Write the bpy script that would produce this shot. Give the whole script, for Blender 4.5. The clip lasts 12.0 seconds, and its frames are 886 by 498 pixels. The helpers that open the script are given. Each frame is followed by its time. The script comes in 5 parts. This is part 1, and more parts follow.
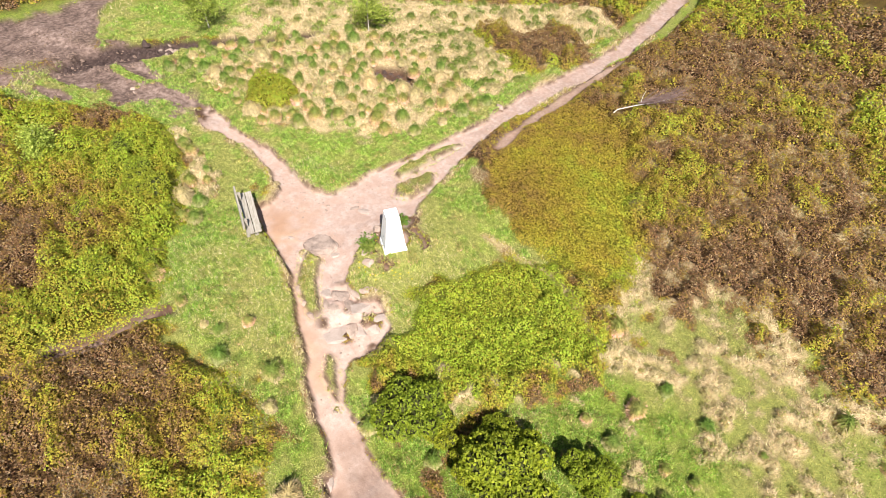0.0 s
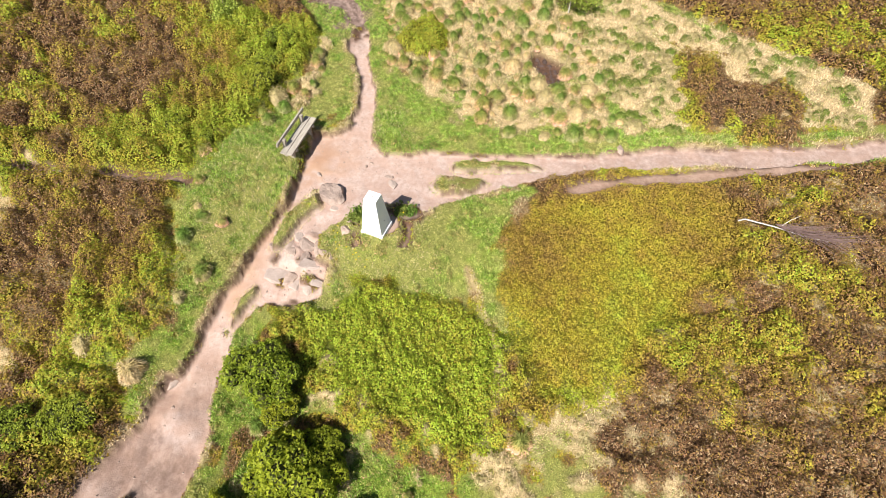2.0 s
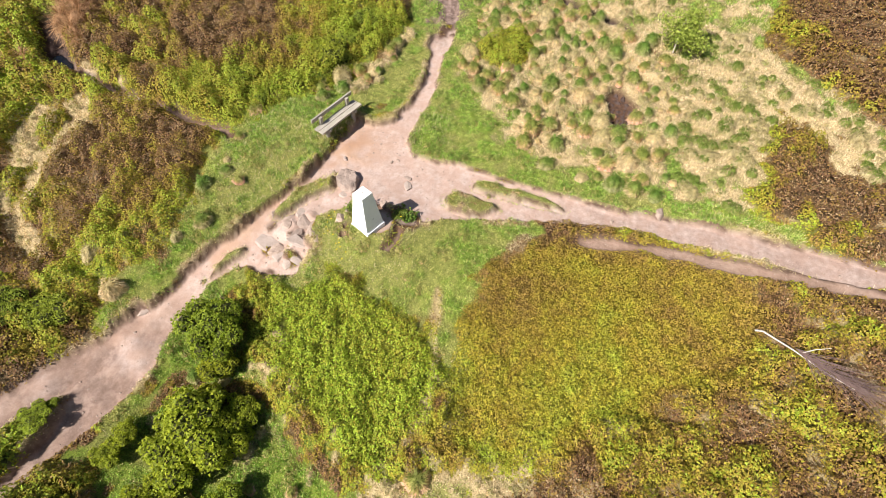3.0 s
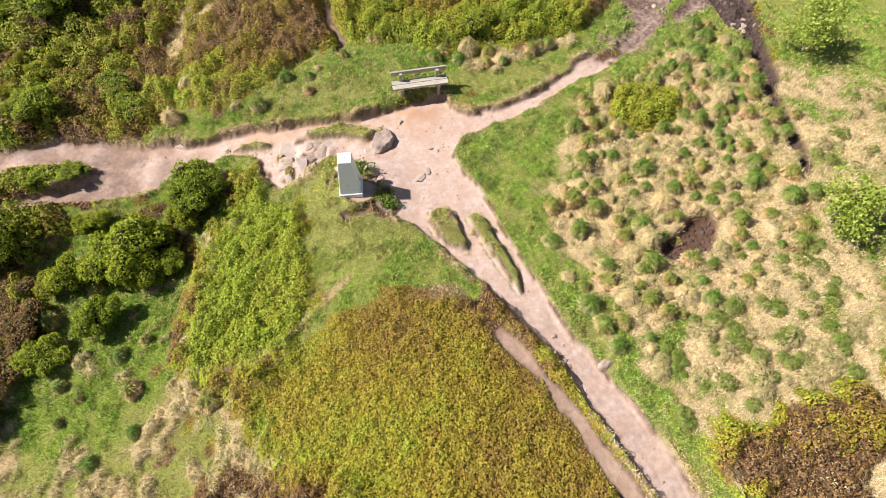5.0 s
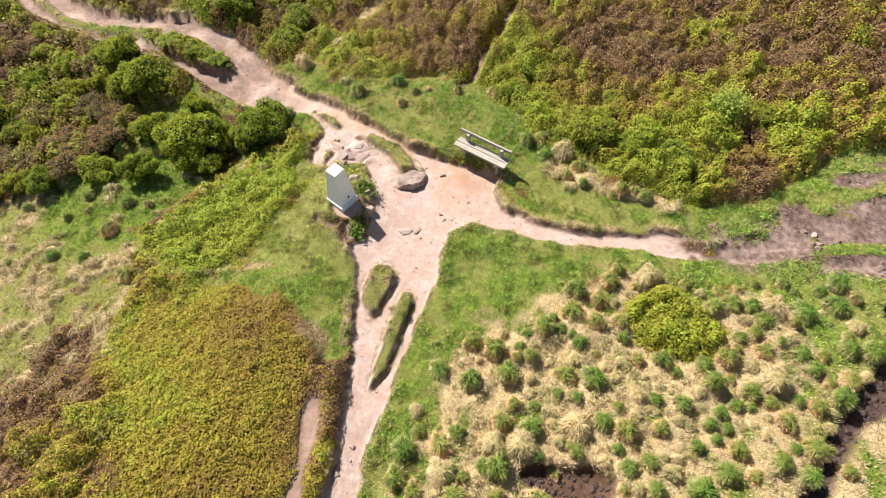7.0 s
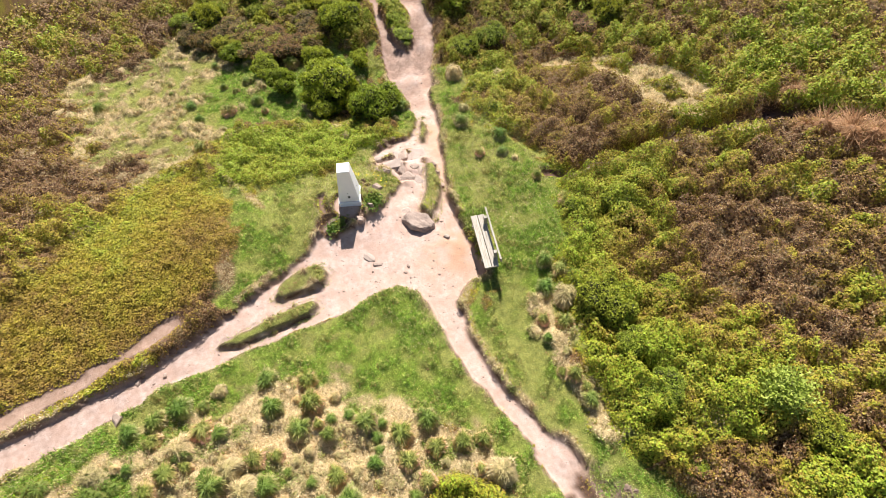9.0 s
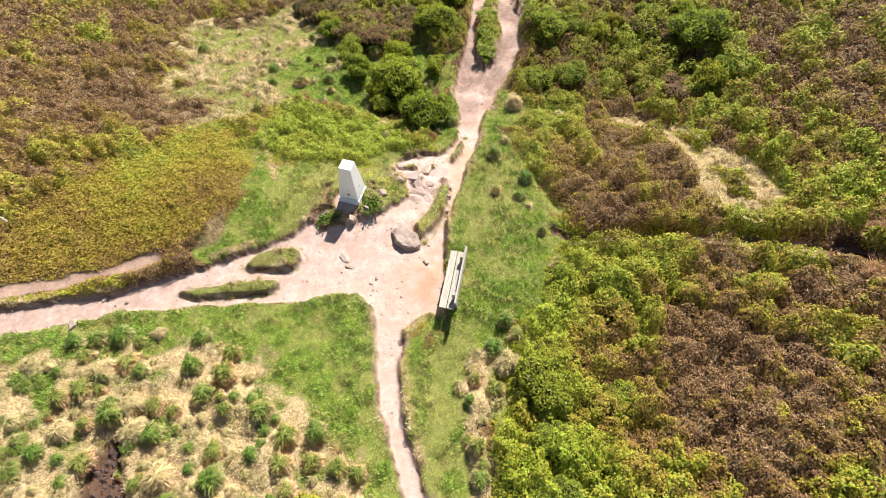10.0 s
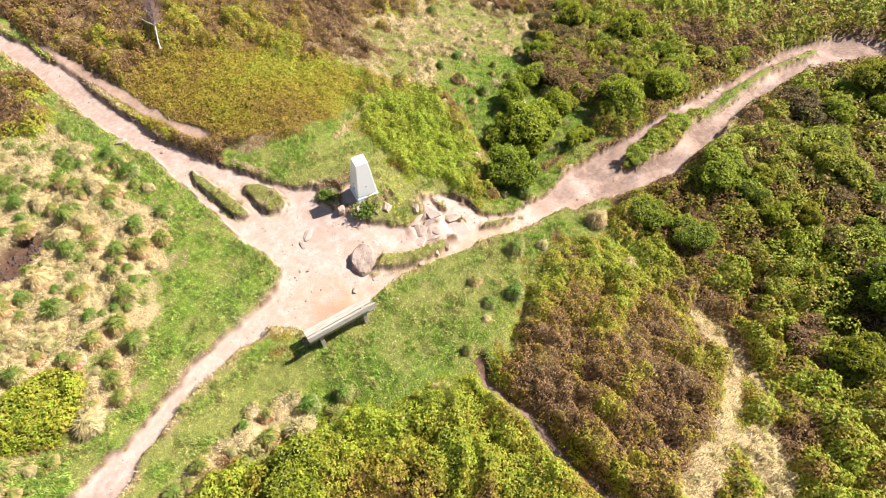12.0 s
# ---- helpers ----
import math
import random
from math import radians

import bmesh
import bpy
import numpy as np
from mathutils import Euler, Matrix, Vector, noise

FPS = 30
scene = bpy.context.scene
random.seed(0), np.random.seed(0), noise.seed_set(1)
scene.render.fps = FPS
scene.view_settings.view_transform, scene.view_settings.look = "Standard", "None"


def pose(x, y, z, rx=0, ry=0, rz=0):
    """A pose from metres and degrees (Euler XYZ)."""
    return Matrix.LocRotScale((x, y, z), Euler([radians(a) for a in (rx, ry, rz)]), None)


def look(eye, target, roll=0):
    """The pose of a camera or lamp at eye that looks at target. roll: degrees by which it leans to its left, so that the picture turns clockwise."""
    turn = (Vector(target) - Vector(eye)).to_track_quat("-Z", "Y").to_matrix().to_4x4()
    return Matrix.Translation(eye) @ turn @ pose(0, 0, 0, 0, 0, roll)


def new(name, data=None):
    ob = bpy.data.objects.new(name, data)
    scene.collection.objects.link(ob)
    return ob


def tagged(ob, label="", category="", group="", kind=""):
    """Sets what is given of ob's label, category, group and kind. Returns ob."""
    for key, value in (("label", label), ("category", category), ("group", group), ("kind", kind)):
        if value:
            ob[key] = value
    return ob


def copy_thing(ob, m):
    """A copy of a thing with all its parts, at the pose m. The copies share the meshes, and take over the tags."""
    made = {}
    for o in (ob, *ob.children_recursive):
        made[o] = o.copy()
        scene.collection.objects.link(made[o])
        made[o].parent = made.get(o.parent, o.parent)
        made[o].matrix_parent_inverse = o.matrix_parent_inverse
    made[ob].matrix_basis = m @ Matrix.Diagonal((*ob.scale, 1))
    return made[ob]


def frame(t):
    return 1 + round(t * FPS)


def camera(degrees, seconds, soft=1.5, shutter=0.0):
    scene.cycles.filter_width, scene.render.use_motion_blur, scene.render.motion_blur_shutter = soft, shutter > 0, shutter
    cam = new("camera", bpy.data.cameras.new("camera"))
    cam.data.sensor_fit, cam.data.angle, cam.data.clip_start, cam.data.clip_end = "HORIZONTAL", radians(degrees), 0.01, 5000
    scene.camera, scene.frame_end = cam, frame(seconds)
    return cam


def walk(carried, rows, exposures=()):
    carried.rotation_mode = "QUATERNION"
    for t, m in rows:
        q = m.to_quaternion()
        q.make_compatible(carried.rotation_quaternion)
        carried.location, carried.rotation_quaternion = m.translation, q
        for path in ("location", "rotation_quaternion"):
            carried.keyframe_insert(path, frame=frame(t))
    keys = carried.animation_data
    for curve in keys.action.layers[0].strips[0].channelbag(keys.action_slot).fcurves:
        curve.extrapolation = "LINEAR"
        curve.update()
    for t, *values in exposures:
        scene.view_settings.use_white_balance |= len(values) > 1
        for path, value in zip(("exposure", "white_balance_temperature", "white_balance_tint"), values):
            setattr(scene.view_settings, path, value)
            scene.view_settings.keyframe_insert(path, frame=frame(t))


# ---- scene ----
cam = camera(78.7, 12.0, soft=0.55)
PATH = [
    (0, (8.769, -5.472, 11.243), (7.746, -4.62, 9.751), 1.9),
    (0.5, (9.291, -3.697, 11.321), (8.199, -3.05, 9.774), 1.9),
    (1, (9.613, -1.869, 11.363), (8.457, -1.434, 9.79), 1.7),
    (1.5, (9.595, 0.031, 11.454), (8.398, 0.247, 9.866), 1.2),
    (2, (9.275, 1.953, 11.486), (8.086, 1.937, 9.878), 0.5),
    (2.5, (8.694, 3.745, 11.455), (7.542, 3.509, 9.837), -0.1),
    (3, (7.835, 5.445, 11.399), (6.743, 4.994, 9.786), -0.7),
    (3.2, (7.412, 6.01, 11.386), (6.352, 5.484, 9.774), -0.6),
    (4.8, (2.417, 9.323, 12.084), (1.905, 8.433, 10.367), -0.4),
    (5, (1.675, 9.493, 12.105), (1.236, 8.574, 10.383), -0.4),
    (5.5, (-0.227, 9.647, 12.204), (-0.482, 8.673, 10.475), -0.3),
    (6, (-2.166, 9.51, 12.258), (-2.228, 8.491, 10.538), -0.5),
    (6.5, (-4.09, 8.968, 12.306), (-3.947, 7.935, 10.599), -0.7),
    (7, (-5.891, 8.061, 12.347), (-5.54, 7.064, 10.649), -1.1),
    (7.2, (-6.547, 7.584, 12.372), (-6.116, 6.616, 10.675), -1.2),
    (8.8, (-10.273, 2.566, 12.446), (-9.316, 2.035, 10.772), -2.1),
    (9, (-10.458, 1.806, 12.478), (-9.463, 1.349, 10.804), -2.0),
    (9.5, (-10.754, -0.098, 12.495), (-9.684, -0.365, 10.826), -1.7),
    (10, (-10.619, -2.046, 12.454), (-9.511, -2.112, 10.79), -1.3),
    (10.5, (-10.016, -3.957, 12.335), (-8.91, -3.814, 10.675), -0.9),
    (11, (-9.092, -5.669, 12.188), (-8.023, -5.317, 10.534), -0.2),
    (11.5, (-7.794, -7.209, 12.108), (-6.814, -6.657, 10.454), 0.4),
    (12, (-6.295, -8.433, 11.974), (-5.438, -7.703, 10.321), 1.1),
]
EXPOSURES = [(0.0, 0.76), (1.0, 0.70), (2.0, 0.65), (3.0, 0.60), (5.0, 0.69), (7.0, 0.80), (9.0, 0.93), (12.0, 1.03)]
walk(cam, [(t, look(eye, target, roll)) for t, eye, target, roll in PATH], EXPOSURES)

# ---------------------------------------------------------------- light
SUN_WAY = Vector((1.285, -0.64, 1.57)).normalized()      # towards the sun
SUN_HEIGHT, SUN_AZIMUTH = math.asin(SUN_WAY.z), math.atan2(SUN_WAY.x, SUN_WAY.y)
world = bpy.data.worlds.new("sky")
scene.world = world
world.use_nodes = True
sky = world.node_tree.nodes.new("ShaderNodeTexSky")
sky.sky_type, sky.sun_disc = "NISHITA", False
sky.sun_elevation, sky.sun_rotation = SUN_HEIGHT, SUN_AZIMUTH
world.node_tree.nodes["Background"].inputs["Strength"].default_value = 0.05
world.node_tree.links.new(sky.outputs["Color"], world.node_tree.nodes["Background"].inputs["Color"])
sun = new("sun", bpy.data.lights.new("sun", "SUN"))
sun.data.energy, sun.data.angle, sun.data.color = 5.0, radians(0.53), (1.0, 0.95, 0.905)
sun.matrix_world = look((20, -10, 30), Vector((20, -10, 30)) - SUN_WAY)


# ---------------------------------------------------------------- materials
def nodes_of(name):
    m = bpy.data.materials.new(name)
    m.use_nodes = True
    t = m.node_tree
    return m, t, t.nodes["Principled BSDF"]


def add(tree, kind, **values):
    n = tree.nodes.new(kind)
    for key, v in values.items():
        n.inputs[key].default_value = v
    return n


def coords(tree):
    return tree.nodes.new("ShaderNodeNewGeometry").outputs["Position"]


def noise_of(tree, scale, detail=4.0, rough=0.6, where=None):
    n = add(tree, "ShaderNodeTexNoise", Scale=scale, Detail=detail, Roughness=rough)
    tree.links.new(where if where else coords(tree), n.inputs["Vector"])
    return n.outputs["Fac"]


def ramp(tree, fac, stops):
    n = tree.nodes.new("ShaderNodeValToRGB")
    els = n.color_ramp.elements
    while len(els) < len(stops):
        els.new(0.5)
    for e, (p, c) in zip(els, stops):
        e.position, e.color = p, (*c, 1)
    tree.links.new(fac, n.inputs["Fac"])
    return n.outputs["Color"]


def mix(tree, fac, a, b, mode="MIX"):
    n = tree.nodes.new("ShaderNodeMix")
    n.data_type, n.blend_type = "RGBA", mode
    for v, i in ((fac, 0), (a, 6), (b, 7)):
        if isinstance(v, (int, float)):
            n.inputs[i].default_value = v
        elif isinstance(v, tuple):
            n.inputs[i].default_value = (*v, 1)
        else:
            tree.links.new(v, n.inputs[i])
    return n.outputs[2]


def math_of(tree, op, a, b=0.0, clamp=False):
    n = tree.nodes.new("ShaderNodeMath")
    n.operation, n.use_clamp = op, clamp
    for v, i in ((a, 0), (b, 1)):
        if isinstance(v, (int, float)):
            n.inputs[i].default_value = v
        else:
            tree.links.new(v, n.inputs[i])
    return n.outputs[0]


def attr(tree, name):
    n = tree.nodes.new("ShaderNodeAttribute")
    n.attribute_name = name
    return n.outputs["Fac"]


def bump(tree, shader, fac, strength, distance):
    n = add(tree, "ShaderNodeBump", Strength=strength, Distance=distance)
    tree.links.new(fac, n.inputs["Height"])
    tree.links.new(n.outputs["Normal"], shader.inputs["Normal"])


SHRUB_STOPS = [(0.0, (0.46, 0.34, 0.18)), (0.07, (0.178, 0.088, 0.044)), (0.24, (0.255, 0.146, 0.050)), (0.42, (0.305, 0.205, 0.032)), (0.58, (0.36, 0.295, 0.028)),
               (0.76, (0.312, 0.325, 0.028)), (1.0, (0.305, 0.425, 0.028))]


def ground_material():
    m, t, s = nodes_of("moorland_ground")
    fine, mid, big = noise_of(t, 38, 5), noise_of(t, 7.0, 5), noise_of(t, 1.1, 3)
    # shrub floor: leaf colours at 0.36, flecked darker, as painted shade between plants
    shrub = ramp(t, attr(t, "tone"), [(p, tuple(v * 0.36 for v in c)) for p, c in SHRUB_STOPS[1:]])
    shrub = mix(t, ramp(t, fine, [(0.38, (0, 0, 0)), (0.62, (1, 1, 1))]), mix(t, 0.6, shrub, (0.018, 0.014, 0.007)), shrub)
    turf = ramp(t, mid, [(0.3, (0.13, 0.19, 0.02)), (0.55, (0.22, 0.28, 0.038)), (0.75, (0.32, 0.33, 0.075))])
    turf = mix(t, attr(t, "lush"), mix(t, 0.4, turf, (0.37, 0.30, 0.12)), turf)
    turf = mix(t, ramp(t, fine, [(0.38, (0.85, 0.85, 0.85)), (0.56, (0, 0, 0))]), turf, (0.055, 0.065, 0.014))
    dry = ramp(t, mid, [(0.25, (0.36, 0.27, 0.14)), (0.5, (0.60, 0.46, 0.25)), (0.75, (0.70, 0.56, 0.34))])
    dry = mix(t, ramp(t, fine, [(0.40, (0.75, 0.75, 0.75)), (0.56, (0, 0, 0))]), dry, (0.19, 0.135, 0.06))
    sand = ramp(t, mid, [(0.2, (0.39, 0.28, 0.23)), (0.5, (0.51, 0.385, 0.325)), (0.8, (0.60, 0.475, 0.41))])
    sand = mix(t, ramp(t, noise_of(t, 2.3, 4, 0.65), [(0.42, (0.55, 0.55, 0.55)), (0.62, (0, 0, 0))]), sand, (0.43, 0.275, 0.205))
    sand = mix(t, attr(t, "warm"), sand, ramp(t, big, [(0.3, (0.40, 0.235, 0.15)), (0.7, (0.50, 0.325, 0.22))]))
    sand = mix(t, ramp(t, fine, [(0.32, (0.35, 0.35, 0.35)), (0.45, (0, 0, 0))]), sand, (0.28, 0.19, 0.145))
    mud = ramp(t, math_of(t, "ADD", math_of(t, "MULTIPLY", mid, 0.55), math_of(t, "MULTIPLY", big, 0.45)), [(0.36, (0.075, 0.050, 0.040)), (0.5, (0.185, 0.125, 0.10)), (0.64, (0.34, 0.245, 0.20))])
    peat = ramp(t, mid, [(0.3, (0.032, 0.021, 0.018)), (0.7, (0.10, 0.066, 0.055))])
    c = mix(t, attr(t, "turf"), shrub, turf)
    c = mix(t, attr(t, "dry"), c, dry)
    c = mix(t, attr(t, "bare"), c, sand)
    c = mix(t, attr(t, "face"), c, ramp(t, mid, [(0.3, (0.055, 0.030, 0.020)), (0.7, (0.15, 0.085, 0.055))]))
    c = mix(t, attr(t, "mud"), c, mud)
    c = mix(t, attr(t, "peat"), c, peat)
    t.links.new(c, s.inputs["Base Color"])
    s.inputs["Roughness"].default_value = 0.95
    s.inputs["Specular IOR Level"].default_value = 0.15
    bump(t, s, math_of(t, "ADD", fine, mid), 0.4, 0.03)
    return m


def leaf_material(name, stops, attribute="", spread=0.5, glow=0.25, dried=None, vary=None, mottle=(9.0, 0.62, 1.28)):
    """Foliage: the colour from a random value per leaf, or about a tone stored on the leaves."""
    m, t, s = nodes_of(name)
    geo = t.nodes.new("ShaderNodeNewGeometry").outputs["Random Per Island"]
    if attribute:
        fac = math_of(t, "ADD", attr(t, attribute), math_of(t, "MULTIPLY", math_of(t, "SUBTRACT", geo, 0.5), spread), True)
    else:
        fac = geo
    c = ramp(t, fac, stops)
    if dried:
        c = mix(t, attr(t, "lush"), mix(t, 0.58, c, dried), c)
    if vary:
        own = t.nodes.new("ShaderNodeObjectInfo").outputs["Random"]
        c = mix(t, 1.0, c, ramp(t, own, vary), "MULTIPLY")
    scale, lo, hi = mottle
    shade = ramp(t, noise_of(t, scale, 4, 0.7), [(0.34, (lo, lo, lo)), (0.66, (hi, hi, hi))])
    c = mix(t, 1.0, c, shade, "MULTIPLY")
    t.links.new(c, s.inputs["Base Color"])
    s.inputs["Roughness"].default_value = 0.6
    s.inputs["Specular IOR Level"].default_value = 0.25
    if glow:
        back = t.nodes.new("ShaderNodeBsdfTranslucent")
        t.links.new(c, back.inputs["Color"])
        both = t.nodes.new("ShaderNodeMixShader")
        both.inputs[0].default_value = glow
        t.links.new(s.outputs[0], both.inputs[1])
        t.links.new(back.outputs[0], both.inputs[2])
        t.links.new(both.outputs[0], t.nodes["Material Output"].inputs["Surface"])
    return m


def rough_material(name, stops, scale=6.0, rough=0.9, relief=0.5, grain=40.0, distance=0.02, own=True):
    m, t, s = nodes_of(name)
    where = None
    if own:
        where = t.nodes.new("ShaderNodeTexCoord").outputs["Object"]
    a, b = noise_of(t, scale, 5, 0.65, where), noise_of(t, grain, 4, 0.6, where)
    f = math_of(t, "ADD", math_of(t, "MULTIPLY", a, 0.7), math_of(t, "MULTIPLY", b, 0.3))
    c = ramp(t, f, stops)
    vary = t.nodes.new("ShaderNodeObjectInfo").outputs["Random"]
    c = mix(t, 1.0, c, ramp(t, vary, [(0, (0.85, 0.85, 0.85)), (1, (1.1, 1.08, 1.05))]), "MULTIPLY")
    t.links.new(c, s.inputs["Base Color"])
    s.inputs["Roughness"].default_value = rough
    s.inputs["Specular IOR Level"].default_value = 0.25
    bump(t, s, f, relief, distance)
    return m


def wood_material():
    m, t, s = nodes_of("weathered_timber")
    stretch = add(t, "ShaderNodeMapping", Scale=(1.2, 22, 22))
    t.links.new(t.nodes.new("ShaderNodeTexCoord").outputs["Object"], stretch.inputs["Vector"])
    a = noise_of(t, 2.2, 6, 0.65, stretch.outputs[0])
    vary = t.nodes.new("ShaderNodeObjectInfo").outputs["Random"]
    c = ramp(t, a, [(0.25, (0.17, 0.145, 0.115)), (0.5, (0.38, 0.335, 0.275)), (0.75, (0.55, 0.50, 0.43))])
    c = mix(t, 1.0, c, ramp(t, vary, [(0, (0.8, 0.8, 0.8)), (1, (1.1, 1.1, 1.08))]), "MULTIPLY")
    t.links.new(c, s.inputs["Base Color"])
    s.inputs["Roughness"].default_value = 0.85
    bump(t, s, a, 0.5, 0.008)
    return m


GROUND = ground_material()
SHRUB = leaf_material("heath_leaves", SHRUB_STOPS, "tone", 0.10, 0.15, None, None, (12.0, 0.42, 1.42))
TURF = leaf_material("turf_blades", [(0.0, (0.17, 0.32, 0.040)), (0.4, (0.295, 0.475, 0.078)), (0.78, (0.43, 0.54, 0.105)), (0.92, (0.62, 0.54, 0.21)), (1.0, (0.74, 0.62, 0.33))], "", 1, 0.3, (0.60, 0.48, 0.21), None, (7.0, 0.42, 1.5))
STRAW = leaf_material("dry_grass_blades", [(0.0, (0.64, 0.50, 0.27)), (0.4, (0.83, 0.67, 0.40)), (0.85, (0.90, 0.75, 0.50)), (0.93, (0.27, 0.30, 0.07)), (1.0, (0.22, 0.28, 0.06))], "", 1, 0.3, None, None, (8.0, 0.52, 1.32))
TUSSOCK_VARY = [(0.0, (0.78, 0.95, 0.8)), (0.45, (1.0, 1.0, 1.0)), (0.75, (1.3, 1.08, 1.2)), (1.0, (1.75, 1.28, 1.9))]
TUSSOCK = leaf_material("tussock_blades", [(0.0, (0.135, 0.20, 0.028)), (0.35, (0.20, 0.27, 0.048)), (0.62, (0.34, 0.33, 0.09)), (0.85, (0.58, 0.47, 0.24)), (1.0, (0.70, 0.56, 0.33))], "skirt", 0.5, 0.3, None, TUSSOCK_VARY)
MIXED = leaf_material("mixed_tussock_blades", [(0.0, (0.44, 0.37, 0.15)), (0.3, (0.58, 0.45, 0.21)), (0.6, (0.68, 0.53, 0.29)), (1.0, (0.76, 0.60, 0.36))], "skirt", 0.6, 0.25, None, [(0.0, (0.72, 0.78, 0.7)), (0.6, (1.0, 1.0, 1.0)), (1.0, (1.08, 1.02, 1.0))])
RUSH = leaf_material("rust_rush_blades", [(0.0, (0.30, 0.15, 0.065)), (0.6, (0.48, 0.27, 0.13)), (1.0, (0.60, 0.40, 0.21))], "", 1, 0.2)
BUSH_VARY = [(0.0, (0.80, 0.86, 0.9)), (0.3, (1.0, 1.0, 1.0)), (0.65, (1.12, 1.05, 1.0)), (1.0, (1.10, 0.88, 1.1))]
GORSE = leaf_material("gorse_leaves", [(0.0, (0.22, 0.29, 0.022)), (0.5, (0.335, 0.395, 0.030)), (1.0, (0.455, 0.495, 0.040))], "", 1, 0.45, None, BUSH_VARY, (8.0, 0.5, 1.4))
HEATHER = leaf_material("heather_sprigs", [(0.0, (0.11, 0.062, 0.034)), (0.55, (0.21, 0.135, 0.045)), (1.0, (0.34, 0.255, 0.045))], "", 1, 0.2, None, BUSH_VARY)
BUSHGREEN = leaf_material("bilberry_leaves", [(0.0, (0.19, 0.25, 0.022)), (0.4, (0.27, 0.33, 0.028)), (1.0, (0.36, 0.40, 0.038))], "", 1, 0.3, None, BUSH_VARY, (8.0, 0.5, 1.4))
BIRCHLEAF = leaf_material("birch_leaves", [(0.0, (0.20, 0.27, 0.035)), (0.5, (0.36, 0.44, 0.065)), (1.0, (0.52, 0.56, 0.12))], "", 1, 0.3)
# near-black colour that paints the shade inside the bushes
SHADECORE = rough_material("dark_undergrowth", [(0.3, (0.030, 0.034, 0.010)), (0.7, (0.075, 0.080, 0.020))], 5, 0.95)
TWIG = rough_material("bare_twigs", [(0.3, (0.12, 0.075, 0.065)), (0.7, (0.22, 0.15, 0.13))], 9)
BARK = rough_material("birch_bark", [(0.3, (0.36, 0.31, 0.26)), (0.55, (0.62, 0.57, 0.50)), (0.8, (0.74, 0.70, 0.64))], 14)
STONE = rough_material("gritstone", [(0.3, (0.20, 0.145, 0.115)), (0.5, (0.39, 0.295, 0.24)), (0.72, (0.53, 0.42, 0.35))], 3.2, 0.9, 0.8, 30, 0.03)
PALESTONE = rough_material("pale_gritstone", [(0.3, (0.34, 0.27, 0.225)), (0.6, (0.48, 0.385, 0.33)), (0.8, (0.56, 0.47, 0.41))], 3.2, 0.9, 0.8, 30, 0.03)
PAINT = rough_material("weathered_white_paint", [(0.24, (0.66, 0.64, 0.60)), (0.36, (0.88, 0.885, 0.89)), (0.8, (0.93, 0.935, 0.945))], 5.5, 0.6, 0.25, 60, 0.006)
DARK = rough_material("dark_metal", [(0.3, (0.03, 0.028, 0.026)), (0.7, (0.07, 0.065, 0.06))], 20, 0.5)
BRASS = rough_material("dull_plaque_metal", [(0.3, (0.42, 0.40, 0.36)), (0.7, (0.6, 0.58, 0.52))], 30, 0.35)
YELLOW = rough_material("yellow_petals", [(0.3, (0.75, 0.55, 0.02)), (0.7, (0.85, 0.68, 0.03))], 60)
WOOD = wood_material()
WATER, _tree, _shader = nodes_of("peaty_water")
_shader.inputs["Base Color"].default_value = (0.010, 0.008, 0.006, 1)
_shader.inputs["Roughness"].default_value = 0.06
bump(_tree, _shader, noise_of(_tree, 5.0, 2), 0.08, 0.01)
PEATCLOD = rough_material("wet_peat", [(0.3, (0.032, 0.021, 0.018)), (0.7, (0.11, 0.073, 0.062))], 7, 0.75)
MUDCLOD = rough_material("trodden_mud", [(0.3, (0.09, 0.06, 0.047)), (0.7, (0.30, 0.21, 0.165))], 5, 0.9)

# ---------------------------------------------------------------- plan of the ground, in metres from the pillar
JUNCTION = [(-2.27, -2.61), (-0.98, -2.76), (0.24, -3.33), (1.91, -3.81), (1.96, -2.81), (2.16, -2.12), (1.86, -1.39), (1.03, -1.19), (0.8, -1.68), (0.05, -1.63), (-0.54, -0.96), (-0.93, 0.09), (-0.99, 0.91), (-0.75, 1.3), (-1.15, 1.76), (-1.31, 2.18), (-1.78, 3.46), (-3.08, 3.3), (-3.29, 3.27), (-3.38, 1.92), (-3.24, -0.1), (-3.8, -0.57), (-4.5, -1.34), (-4.02, -1.94), (-4.07, -2.4), (-2.81, -2.6)]
PATH_SE = [(1.2, -2.7), (1.96, -2.81), (2.8, -3.5), (3.6, -3.5), (4.4, -3.6), (6.0, -3.6), (7.0, -3.85), (8.4, -4.3), (11.3, -4.9), (14.3, -5.5), (18.2, -6.3), (20.4, -7.6), (20.9, -9.5), (19.4, -9.8), (18.7, -8.6), (16.4, -7.3), (12.5, -6.6), (9.7, -6.75), (7.4, -6.3), (6.1, -5.65), (5.2, -5.05), (4.15, -4.78), (4.1, -4.5), (3.2, -4.27), (1.7, -3.85), (1.0, -3.4)]
PATH_NW = [(-1.31, 2.18), (-1.71, 3.46), (-2.14, 4.63), (-2.49, 5.83), (-2.99, 7.61), (-3.47, 7.55), (-3.3, 6.37), (-3.31, 4.77), (-3.29, 3.27), (-3.38, 1.92)]
PATH_W = [(-3.0, -0.8), (-3.8, -0.50), (-5.37, -0.6), (-7.0, -0.76), (-8.98, -1.33), (-9.0, -1.80), (-7.17, -1.33), (-5.51, -1.14), (-4.5, -1.34), (-3.6, -1.7)]
